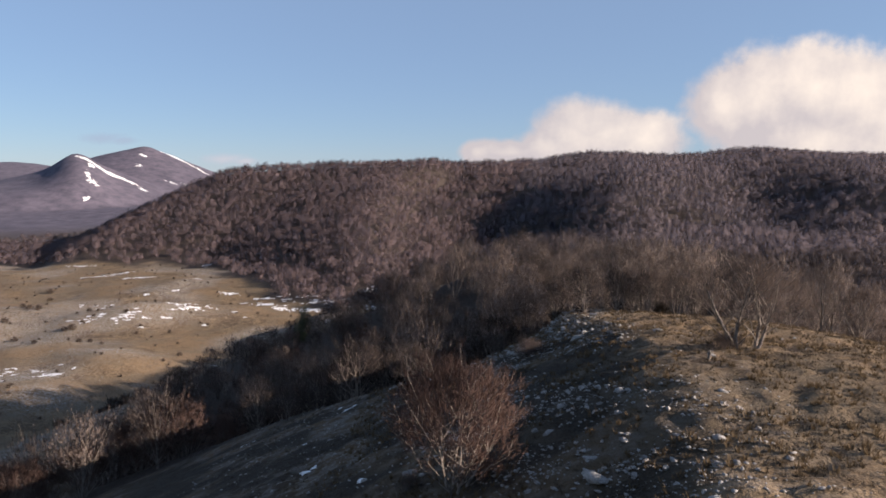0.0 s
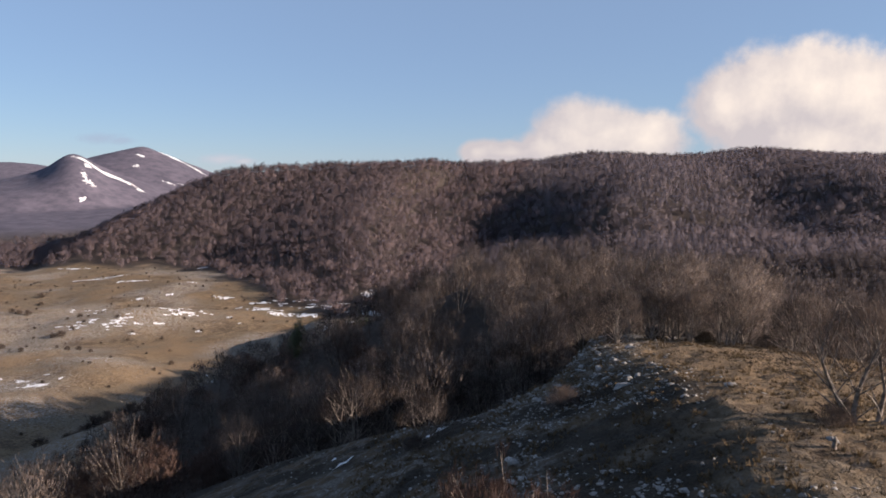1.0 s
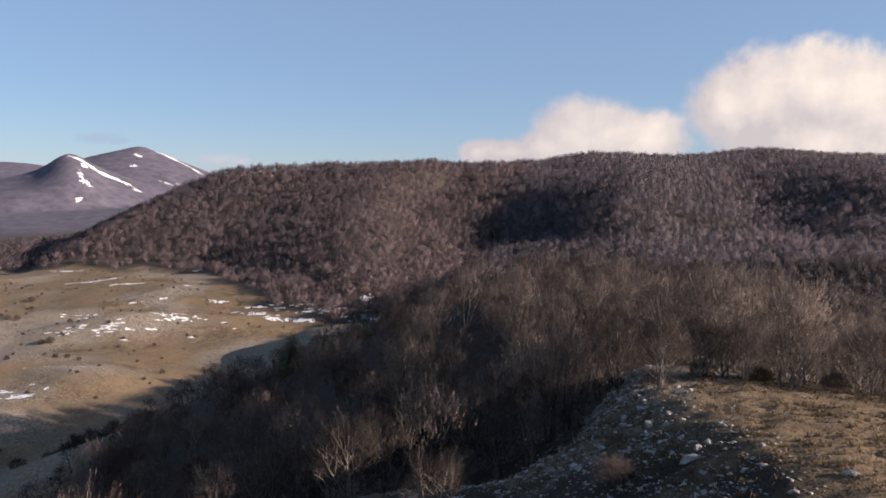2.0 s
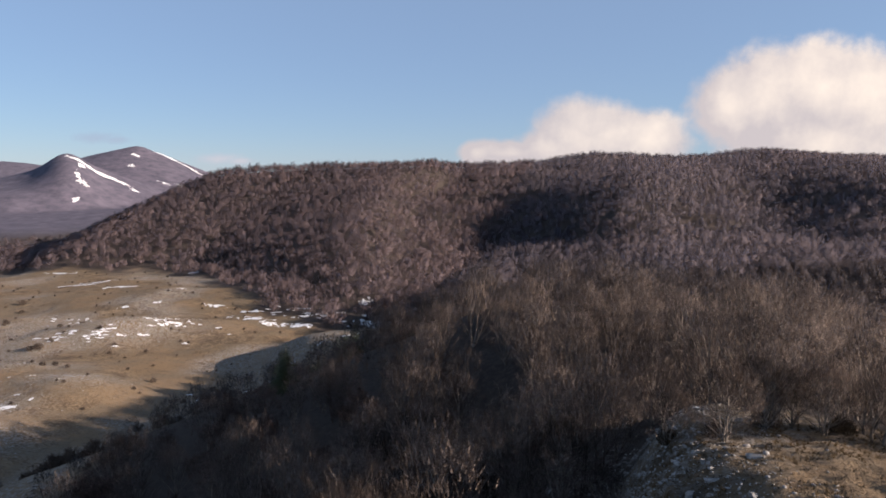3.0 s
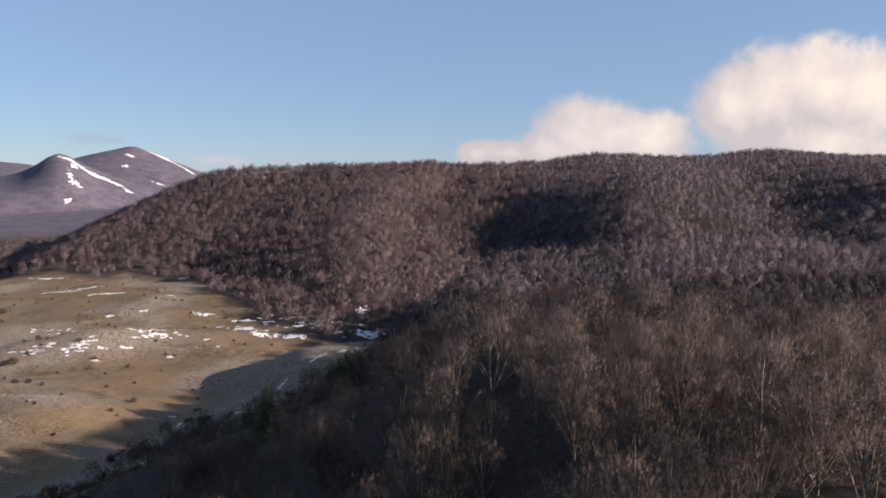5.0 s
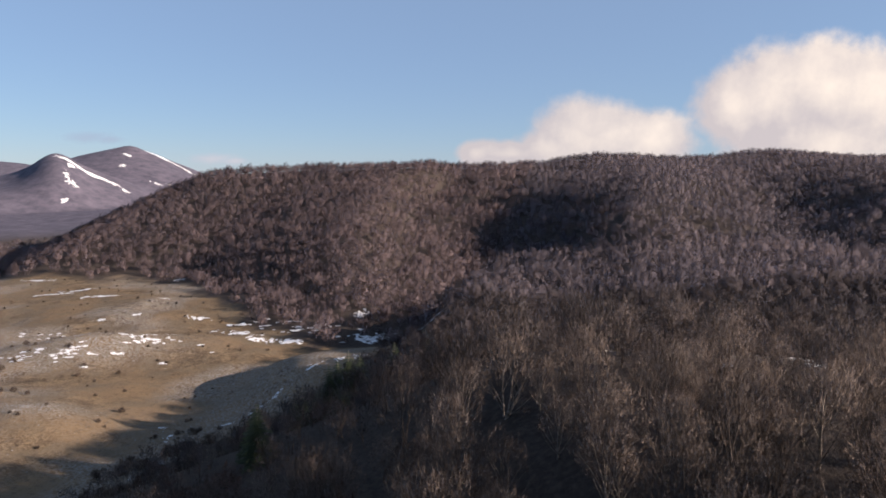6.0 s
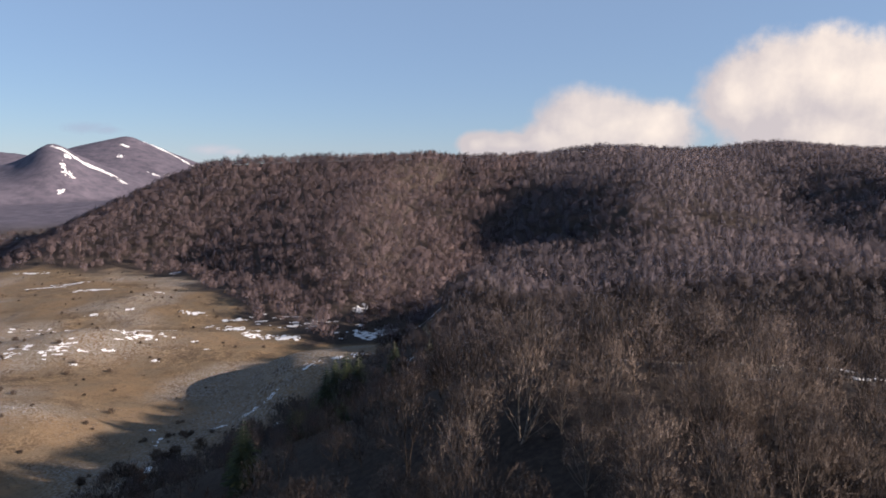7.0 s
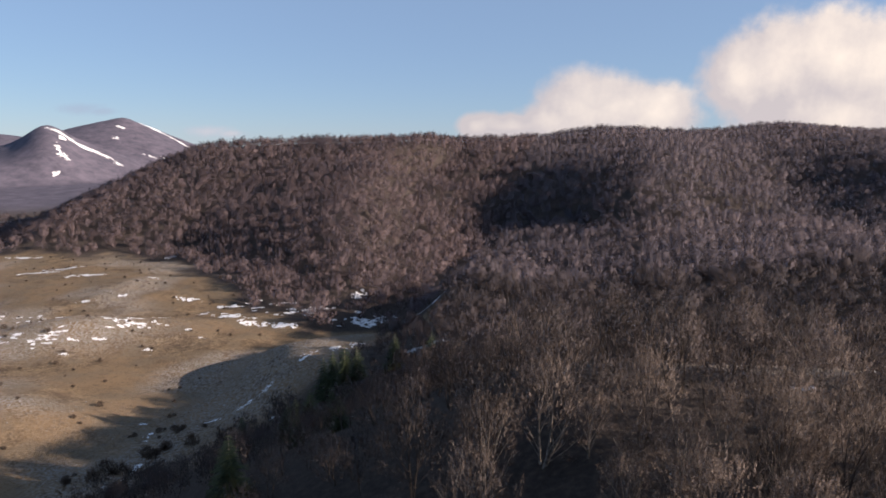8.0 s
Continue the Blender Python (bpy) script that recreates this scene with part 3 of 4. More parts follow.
ux, uy = np.meshgrid(np.arange(-130, 420, cell), np.arange(50, 496, cell))
ux = (ux + rng.uniform(-0.48, 0.48, ux.shape) * cell).ravel()
uy = (uy + rng.uniform(-0.48, 0.48, uy.shape) * cell).ravel()
keep = (rng.uniform(0, 1, ux.size) < wood(ux, uy) * 0.93) & (np.abs(ux) < 0.80 * uy + 60)
ux, uy = ux[keep], uy[keep]
close = (uy < 215) & (ux > -80) & (ux < 100)
order = np.argsort(uy[close])
nx, ny = ux[close][order], uy[close][order]
nearest = min(len(nx), 280)
for x, y, turn, size in ((27.5, 98.5, 0, 0.8), (31.0, 101.0, 60, 1.0), (35.0, 97.0, 120, 0.9), (29.5, 107.0, 170, 1.1), (34.0, 106.0, 220, 1.15), (39.0, 101.0, 280, 1.1), (28.0, 114.0, 30, 1.15), (33.0, 112.5, 90, 1.2), (4.0, 100.5, 140, 0.8), (5.5, 107.0, 200, 0.9)):
    tree("beech_tree", kinds[int(turn) % 6], x, y, turn, size, PALE, "beeches of the near wood")
for x, y in zip(nx[:nearest], ny[:nearest]):
    red = x < -18 and rng.uniform() < 0.45
    me = reds[rng.integers(2)] if red else kinds[rng.integers(len(kinds))]
    tree("beech_tree", me, x, y, rng.uniform(0, 360), rng.uniform(0.75, 1.38) * (1 - 0.12 * float(smooth(-8, -36, x))),
         "reddish bare young tree in the wood" if red else PALE, "beeches of the near wood")


# ---- the further woods: every tree a fan of limbs and twigs, joined ----
def far_kind(seed, limbs, twigs, wide, long, broad=0.32, turned=0.55):
    """A tree about 1 unit tall: limb blades rising out of the stem, and small upright sprays of twigs that wrap the lobes of a
    rounded crown. Gives the corners, and for each the way out of its lobe, by which a spray catches the light."""
    r = np.random.default_rng(seed)
    tris = [((-0.010, 0, -0.05), (0.010, 0, -0.05), (0.0, 0.0, 0.7)), ((0, -0.010, -0.05), (0, 0.010, -0.05), (0.0, 0.0, 0.7))]
    outs = [(0, -1, 0.1), (1, 0, 0.1)]
    lobes = [(r.uniform(0, 6.28), r.uniform(0.20, 0.55), r.uniform(0.38, 0.68), r.uniform(0.50, 0.62)) for _ in range(5)] + [(0.0, 0.08, 0.66, 0.72)]
    for k in range(limbs + twigs):
        w, up = r.uniform(0, 2 * math.pi), r.uniform(-0.7, 1)
        n = np.array((math.cos(w) * math.sqrt(1 - up * up), math.sin(w) * math.sqrt(1 - up * up), up))
        lw, lo, mid, lr = lobes[k % 6]
        at = n * lr * broad * math.sqrt(r.uniform(0.5, 1.05))
        tip = np.array((math.cos(lw) * lo * broad, math.sin(lw) * lo * broad, mid)) + at * np.array((1, 1, 1.3))
        if k < limbs:
            root = np.array((0, 0, max(0.10, tip[2] - 0.45)))
            side = np.cross(tip - root, r.normal(0, 1, 3))
            side *= 0.008 / np.linalg.norm(side)
            tri = (root - side, root + side, tip)
        else:
            d = np.array((0, 0, 0.8)) + n * 0.5 + r.normal(0, 0.35, 3)
            d -= n * (d @ n) * 0.6
            d *= long * r.uniform(0.6, 1.3) / np.linalg.norm(d)
            side = np.cross(d, n + r.normal(0, turned, 3))
            side *= wide * r.uniform(0.7, 1.3) / np.linalg.norm(side)
            tri = (tip - d * 0.5 - side, tip - d * 0.5 + side, tip + d * 0.5)
        face = np.cross(tri[1] - tri[0], tri[2] - tri[0])
        tris.append(tri if face @ n > 0 else (tri[1], tri[0], tri[2]))
        out = (tip - np.array((0, 0, 0.42))) / np.array((broad, broad, 0.5)) + 0.35 * n
        outs.append(out / np.linalg.norm(out))
    return np.array(tris).reshape(-1, 3), np.repeat(np.array(outs, float), 3, 0)


def woods(name, xs, ys, sizes, kinds_, label, seed, mat=None):
    r = np.random.default_rng(seed)
    zs, verts, tint, ways = height(xs, ys), [], [], []
    which = r.integers(0, len(kinds_), len(xs))
    for k, (shape, outs) in enumerate(kinds_):
        m = which == k
        turn, s = r.uniform(0, 2 * math.pi, m.sum()), sizes[m]
        wide = s * r.uniform(0.85, 1.25, m.sum())
        c, q = np.cos(turn)[:, None], np.sin(turn)[:, None]
        px = (shape[None, :, 0] * c - shape[None, :, 1] * q) * wide[:, None] + xs[m][:, None]
        py = (shape[None, :, 0] * q + shape[None, :, 1] * c) * wide[:, None] + ys[m][:, None]
        pz = (shape[None, :, 2] - 0.06) * s[:, None] + zs[m][:, None]
        verts.append(np.stack([px, py, pz], 2).reshape(-1, 3))
        ways.append(np.stack([outs[None, :, 0] * c - outs[None, :, 1] * q, outs[None, :, 0] * q + outs[None, :, 1] * c, outs[None, :, 2] + 0 * c], 2).reshape(-1, 3))
        t = np.clip(0.5 + 0.22 * r.normal(size=m.sum()) + 0.28 * value_noise(xs[m], ys[m], 60, 51) - 0.3 * smooth(1160, 1225, ys[m]), 0, 1)
        tint.append(np.repeat(t, shape.shape[0]))
    verts, tint = np.concatenate(verts), np.concatenate(tint)
    me = mesh_of(name, verts, np.arange(len(verts)).reshape(-1, 3), mat or HAZY_FAR_TWIGS)
    layer(me, "tint", tint)
    rounded(me, np.concatenate(ways))
    return tagged(new(name, me), label, "woodland", kind="stuff")


rest = np.ones(len(ux), bool)
rest[np.flatnonzero(close)[order[:nearest]]] = False
bx, by = ux[rest], uy[rest]
in_mid = by < 285


def joined_trees(name, xs, ys, sizes, shapes, label, seed):
    """Branching trees, joined: stems and limbs with bark, and a haze of twigs."""
    r = np.random.default_rng(seed)
    zs, which = height(xs, ys), r.integers(0, len(shapes), len(xs))
    vs, fs, mats, tint, ways, n = [], [], [], [], [], 0
    for k, shape in enumerate(shapes):
        m = which == k
        count, turn = int(m.sum()), r.uniform(0, 2 * math.pi, int(m.sum()))
        c, q = np.cos(turn)[:, None] * sizes[m][:, None], np.sin(turn)[:, None] * sizes[m][:, None]
        tone = np.clip(0.5 + 0.34 * r.normal(size=count), 0, 1)
        for slot, me in enumerate(shape):
            v = np.empty(len(me.vertices) * 3, np.float32)
            me.vertices.foreach_get("co", v)
            v = v.reshape(-1, 3)
            f = np.empty(len(me.polygons) * 3, np.int32)
            me.loops.foreach_get("vertex_index", f)
            px = v[None, :, 0] * c - v[None, :, 1] * q + xs[m][:, None]
            py = v[None, :, 0] * q + v[None, :, 1] * c + ys[m][:, None]
            pz = v[None, :, 2] * sizes[m][:, None] + zs[m][:, None]
            vs.append(np.stack([px, py, pz], 2).reshape(-1, 3))
            o = np.empty(len(me.vertices) * 3, np.float32)
            me.vertex_normals.foreach_get("vector", o)
            o = o.reshape(-1, 3)
            ways.append(np.stack([(o[None, :, 0] * c - o[None, :, 1] * q) / sizes[m][:, None], (o[None, :, 0] * q + o[None, :, 1] * c) / sizes[m][:, None], o[None, :, 2] + 0 * c], 2).reshape(-1, 3))
            fs.append((f.reshape(1, -1, 3) + (n + np.arange(count) * len(v))[:, None, None]).reshape(-1, 3))
            mats.append(np.full(count * len(me.polygons), slot, np.int32))
            tint.append(np.repeat(tone, len(v)))
            n += count * len(v)
    me = mesh_of(name, np.concatenate(vs), np.concatenate(fs), DARK_BARK)
    me.materials.append(NEAR_TWIGS)
    me.polygons.foreach_set("material_index", np.concatenate(mats))
    layer(me, "tint", np.concatenate(tint))
    rounded(me, np.concatenate(ways))
    return tagged(new(name, me), label, "woodland", kind="stuff")


light_kinds = [tree_meshes(60 + k, 11.2, n, 7, 0, 560, TWIGS, 0.37, 0.15, 1.00, 0.17, l * 0.6, 3, 0.9, None, 0.7) for k, (n, l) in enumerate(((1, 0.1), (2, 0.22), (2, 0.3), (1, 0.2), (2, 0.15), (1, 0.15)))]
sparse = rng.uniform(0, 1, len(bx)) < np.where(in_mid, 0.85, 0.68)
bx, by, in_mid = bx[sparse], by[sparse], in_mid[sparse]
joined_trees("near_woodland", bx[in_mid], by[in_mid], rng.uniform(0.72, 1.42, in_mid.sum()) * (1 - 0.35 * smooth(-8, -36, bx[in_mid])), light_kinds, "dense bare beech wood on the spur's slopes", 1)
bench_kinds = [far_kind(70 + k, 7, 170, 0.034, 0.18, 0.43, 0.50) for k in range(7)]
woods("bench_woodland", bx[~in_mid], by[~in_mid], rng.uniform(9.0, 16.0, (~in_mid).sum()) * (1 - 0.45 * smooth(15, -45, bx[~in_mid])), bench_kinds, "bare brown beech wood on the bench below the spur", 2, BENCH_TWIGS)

cell = 8.0
fx, fy = np.meshgrid(np.arange(-760, 1010, cell), np.arange(482, 1262, cell))
fx = (fx + rng.uniform(-0.48, 0.48, fx.shape) * cell).ravel()
fy = (fy + rng.uniform(-0.48, 0.48, fy.shape) * cell).ravel()
keep = (rng.uniform(0, 1, fx.size) < wood(fx, fy) * 0.92) & (np.abs(fx - 4) < 0.69 * fy + 40)
keep &= (rng.uniform(0, 1, fx.size) < 1 - 0.85 * smooth(1095, 1120, fy) * (fx < -30))
fx, fy = np.concatenate([fx[keep], rng.uniform(-440, -20, 420)]), np.concatenate([fy[keep], rng.uniform(1030, 1092, 420)])
hill_kinds = [far_kind(80 + k, 2, 68, 0.054, 0.21, 0.42, 0.50) for k in range(8)]
on_hill = fx < 0.25 * (fy - 650) + 20
tall = rng.uniform(8.5, 16.5, on_hill.sum()) * np.where(np.arange(len(fx))[on_hill] < len(fx) - 420, 1.0, 0.45)   # with young growth on the crest
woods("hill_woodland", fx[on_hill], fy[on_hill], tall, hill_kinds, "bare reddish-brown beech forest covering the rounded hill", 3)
woods("ridge_woodland", fx[~on_hill], fy[~on_hill], rng.uniform(8.5, 16.5, (~on_hill).sum()), hill_kinds, "bare beech forest on the long slope and ridge, greyed by painted haze", 4, HAZY_RIDGE_TWIGS)


# ---- conifers among the beeches ----
def conifer_meshes(seed, tall):
    r = np.random.default_rng(seed)
    wv, wf, nv = [], [], []
    tube(wv, wf, [(0, 0, -0.4), (0, 0, tall * 0.5), (0.03, 0, tall * 0.98)], (0.16, 0.09, 0.02), 6)
    rings = 16
    for i in range(rings):
        f = i / (rings - 1)
        z, reach = tall * (0.08 + 0.90 * f), tall * 0.28 * (1 - f) ** 0.75 + 0.16
        arms = int(13 - 7 * f)
        for k in range(arms):
            w, d = 2 * math.pi * (k + r.uniform(-0.35, 0.35)) / arms + i * 0.7, reach * r.uniform(0.72, 1.15)
            out, side = np.array((math.cos(w), math.sin(w), 0)), np.array((-math.sin(w), math.cos(w), 0))
            root, tip = np.array((0, 0, z)), out * d + np.array((0, 0, z - d * r.uniform(0.20, 0.45)))
            for g in np.linspace(0.15, 0.95, 5):
                p = root + (tip - root) * g
                for sgn in (-1, 1):
                    e = p + out * d * 0.22 + side * sgn * d * 0.46 * (1.15 - g) + np.array((0, 0, -0.06 * d))
                    nv += [p - out * d * 0.16, p + out * d * 0.18, e]
    nv = np.array(nv)
    return mesh_of("trunk", wv, wf, BARK), mesh_of("crown", nv, np.arange(len(nv)).reshape(-1, 3), NEEDLES)


spruces = [conifer_meshes(90 + k, 9.0) for k in range(3)]
for k, (x, y, size) in enumerate(((-47, 331, 1.5), (-42, 326, 1.6), (-51, 335, 1.3), (-38, 330, 1.35), (-50, 281, 1.0), (-46.5, 284, 1.1), (-40, 285, 0.95), (-55, 291, 0.9),
                                  (-70, 296, 0.95), (-25, 340, 1.15), (-11, 318, 1.1), (-44.5, 203, 0.8), (-42.0, 197, 1.0), (-33, 252, 0.8), (-46, 262, 0.75))):
    c = new("spruce_tree")
    c.matrix_basis = pose(x, y, ground_z(x, y), 0, 0, 50 * k) @ Matrix.Scale(size * 1.4, 4)
    part("trunk", spruces[k % 3][0], c)
    part("crown", spruces[k % 3][1], c)
    tagged(c, "dark green spruce among bare beeches", "conifer", "conifers in the wood")


# ---- shrubs ----
def shrub_mesh(seed, blades, mat, tall=1.0, wide=0.6, long=0.55, thick=0.016):
    r = np.random.default_rng(seed)
    w, rad, f = r.uniform(0, 2 * math.pi, blades), wide * np.sqrt(r.uniform(0, 1, blades)), r.uniform(0, 1, blades)
    p = np.stack([rad * np.cos(w) * np.sin(math.pi * (0.25 + 0.65 * f)), rad * np.sin(w) * np.sin(math.pi * (0.25 + 0.65 * f)), tall * (0.05 + 0.75 * f)], 1)
    d = np.stack([np.cos(w) * rad, np.sin(w) * rad, np.full(blades, 0.7)], 1) + r.normal(0, 0.35, (blades, 3))
    d *= long * r.uniform(0.6, 1.2, (blades, 1)) / np.linalg.norm(d, axis=1, keepdims=True)
    side = np.cross(d, r.normal(0, 1, (blades, 3)))
    side *= thick / np.linalg.norm(side, axis=1, keepdims=True)
    v = np.stack([p - d * 0.4 - side, p - d * 0.4 + side, p + d * 0.6], 1).reshape(-1, 3)
    return mesh_of("twigs", v, np.arange(len(v)).reshape(-1, 3), mat)


valley_shrubs = [shrub_mesh(100 + k, 190, SHRUBS, 1.0, 0.65, 0.5, 0.034) for k in range(4)]
knoll_shrubs = [shrub_mesh(110 + k, 900, m, 1.0, 0.8, 0.5, 0.010) for k, m in enumerate((TWIGS, BRUSH, RED_TWIGS))]


def shrub(me, x, y, size, label, group):
    ob = new("shrub", me)
    ob.matrix_basis = pose(x, y, ground_z(x, y) - 0.05, 0, 0, (x * 37 + y * 61) % 360) @ Matrix.Scale(size, 4)
    return tagged(ob, label, "shrub", group)


VALLEY = ((-248, 430, 5), (-252, 428, 4), (-215, 391, 3), (-206, 387, 2.5), (-220, 388, 3), (-240, 377, 3), (-277, 415, 4), (-304, 447, 4.5), (-320, 500, 4), (-310, 495, 4.5), (-329, 506, 4),
          (-203, 426, 2.5), (-225, 459, 3), (-184, 433, 2.5), (-151, 367, 3), (-350, 578, 5), (-337, 555, 4), (-262, 478, 3.5))
for x, y, s in VALLEY:
    shrub(valley_shrubs[int(x + y) % 4], x, y, s * 0.9, "brown leafless shrub standing in the dry valley pasture", "shrubs in the valley")
for _ in range(300):
    x, y = rng.uniform(-430, -110), rng.uniform(250, 760)
    if wood(x, y) < 0.2 and x > -0.62 * y - 40:
        shrub(valley_shrubs[rng.integers(4)], x, y, rng.uniform(0.6, 2.0), "small leafless bush in the dry valley pasture", "shrubs in the valley")
for _ in range(105):
    y = rng.uniform(215, 345)
    x = np.interp(y, (215, 330, 400), (-114, -106, -92)) + rng.normal(0, 11)
    shrub(valley_shrubs[rng.integers(4)], x, y, rng.uniform(2.0, 5.0) * (0.5 if y > 325 else 1.0), "dark leafless thicket bush at the foot of the wood", "bushes at the foot of the slope")
for x, y, s, k in ((9.6, 70.5, 2.2, 0), (22.0, 50.8, 1.5, 0), (23.6, 52.6, 1.3, 0), (20.5, 95, 1.8, 0), (17, 97, 1.6, 1), (27, 99, 2.0, 0), (33, 97, 1.8, 1), (40, 95, 2.0, 0), (-4, 74, 1.6, 0), (-2.0, 38, 1.2, 0), (2.2, 37, 1.3, 2)):
    shrub(knoll_shrubs[k], x, y, s, "low tangled leafless bush on the stony knoll", "bushes on the knoll")


# ---- rocks ----
def rock_mesh(seed, divisions, squash):
    r = np.random.default_rng(seed)
    bm = bmesh.new()
    bmesh.ops.create_icosphere(bm, subdivisions=divisions, radius=1.0)
    shift = Vector(r.uniform(-50, 50, 3))
    for v in bm.verts:
        cut = 0.55 * noise.noise(v.co * 0.9 + shift) + 0.30 * noise.noise(v.co * 2.3 + shift)
        v.co *= 1 + cut
        v.co.z *= squash
    for _ in range(13):
        way = Vector(r.normal(0, 1, 3)).normalized()
        lim = r.uniform(0.32, 0.62)
        for v in bm.verts:
            over = v.co.dot(way) - lim
            if over > 0:
                v.co -= way * over * 0.97
    me = bpy.data.meshes.new("rock")
    bm.to_mesh(me)
    bm.free()
    me.materials.append(ROCK)
    return me


boulders = [rock_mesh(120 + k, 3, q) for k, q in enumerate((0.8, 0.65, 0.9, 0.7))]


def rock(x, y, size, k, tilt=0.0):
    ob = new("rock", boulders[k % 4])
    ob.matrix_basis = pose(x, y, ground_z(x, y) - 0.16 * size, tilt, 0, (k * 83) % 360) @ Matrix.Diagonal((size * (1.0 + 0.5 * math.sin(k * 1.7)), size, size * (0.8 + 0.25 * math.cos(k * 2.3)), 1))
    return tagged(ob, "weathered pale limestone boulder on the stony knoll", "rock", "boulders on the knoll")


k = 0
for x, y, s in ((16.0, 78.5, 1.0), (15.0, 79.6, 0.8), (17.0, 80.5, 0.7), (14.2, 78.0, 0.6), (17.3, 71.0, 0.75), (16.6, 71.6, 0.55), (18.6, 72.2, 0.5), (9.3, 51.2, 0.6), (8.6, 52.0, 0.45), (6.6, 39.5, 0.7),
                (6.0, 40.4, 0.5), (-2.3, 41.5, 0.8), (30.6, 58.0, 0.55), (32.0, 58.5, 0.4), (15.8, 31.5, 0.35), (7.6, 32.6, 0.6), (9.6, 69.4, 0.5), (12.0, 75.5, 0.6), (10.6, 77.0, 0.5), (20.5, 88, 0.9), (19.2, 89.5, 0.7),
                (21.5, 91.5, 0.8), (14.0, 84.0, 0.7), (12.5, 81.0, 0.55), (4.8, 63.0, 0.45), (5.5, 47.0, 0.5), (11.5, 60.0, 0.4), (13.5, 64.5, 0.45)):
    rock(x, y, s * 0.8, k, 15 * math.sin(k))
    k += 1
for _ in range(46):   # the broken rib along the edge of the grass
    y = rng.uniform(40, 108)
    x = np.interp(y, (40, 60, 80, 95, 108), (14, 16, 15.5, 17, 20)) + rng.normal(0, 1.6)
    rock(x, y, rng.uniform(0.28, 0.62) * (1.25 if 66 < y < 86 else 0.9 if y > 86 else 0.45), k, 20 * math.sin(k))
    k += 1
for _ in range(70):
    x, y = rng.normal(9, 6), rng.uniform(28, 97)
    rock(x, y, rng.uniform(0.14, 0.25), k)
    k += 1


def stones(name, xs, ys, sizes, label, seed):
    """Loose stones, many, joined."""
    r = np.random.default_rng(seed)
    shapes = [rock_mesh(140 + i, 1, 0.7) for i in range(5)]
    data = []
    for s in shapes:
        v = np.array([q.co[:] for q in s.vertices])
        f = np.array([q.vertices[:] for q in s.polygons])
        data.append((v, f))
    zs, vs, fs, n = height(xs, ys), [], [], 0
    for i, (x, y, z, s) in enumerate(zip(xs, ys, zs, sizes)):
        v, f = data[i % 5]
        w = r.uniform(0, 2 * math.pi)
        c, q = math.cos(w) * s, math.sin(w) * s
        v = v * r.uniform((0.6, 0.6, 0.4), (1.7, 1.2, 0.9))
        vs.append(np.stack([v[:, 0] * c - v[:, 1] * q + x, v[:, 0] * q + v[:, 1] * c + y, v[:, 2] * s * r.uniform(0.6, 1.2) + z + 0.02 * s], 1))
        fs.append(f + n)
        n += len(v)
    me = mesh_of(name, np.concatenate(vs), np.concatenate(fs), ROCK)
    return tagged(new(name, me), label, "stones", kind="stuff")


sx, sy = rng.normal(9, 7.5, 16000), rng.uniform(24, 98, 16000)
clump = value_noise(sx, sy, 5, 61) + 0.6 * value_noise(sx, sy, 2, 62) + rng.uniform(-0.5, 0.5, 16000)
sel = (clump > 0.05) & (sx < np.interp(sy, (28, 44, 60, 95), (15, 19, 21, 21)) + 4 * rng.uniform(-1, 1, 16000)) & (sx > -24)
stones("knoll_stones", sx[sel], sy[sel], np.exp(rng.normal(-2.2, 0.55, sel.sum())), "scattered pale limestone stones over dark turf", 5)
qx, qy = rng.uniform(-28, 2, 1500), rng.uniform(28, 96, 1500)
stones("flank_stones", qx, qy, np.exp(rng.normal(-2.3, 0.5, 1500)), "small pale stones scattered over the dark turf slope", 12)
qx, qy = rng.uniform(10, 50, 420), rng.uniform(24, 92, 420)
stones("turf_stones", qx, qy, np.exp(rng.normal(-2.6, 0.4, 420)), "small pale stones in the dry turf", 6)
qx, qy = rng.normal(17, 5, 1300), rng.normal(106, 8, 1300)
stones("back_slope_stones", qx, qy, np.exp(rng.normal(-1.9, 0.5, 1300)), "pale limestone rubble on the shaded back of the knoll", 11)
qx, qy = rng.normal(52, 20, 260), rng.normal(209, 5, 260)
stones("crest_stones", qx, qy, np.exp(rng.normal(-1.2, 0.4, 260)), "pale limestone outcrop along the wooded crest", 7)
cxs = rng.choice((-248, -210, -178, -188, -208, -80, -105), 1500)
spots = {-248: (388, 16, 11), -210: (462, 30, 13), -178: (281, 9, 11), -188: (357, 16, 7), -208: (318, 13, 13), -80: (365, 34, 12), -105: (300, 12, 38)}
qx = np.array([c + rng.normal(0, spots[int(c)][1]) for c in cxs])
qy = np.array([spots[int(c)][0] + rng.normal(0, spots[int(c)][2]) for c in cxs])
stones("valley_stones", qx, qy, np.exp(rng.normal(-1.1, 0.45, 1500)), "pale limestone stones on the valley's knolls", 8)


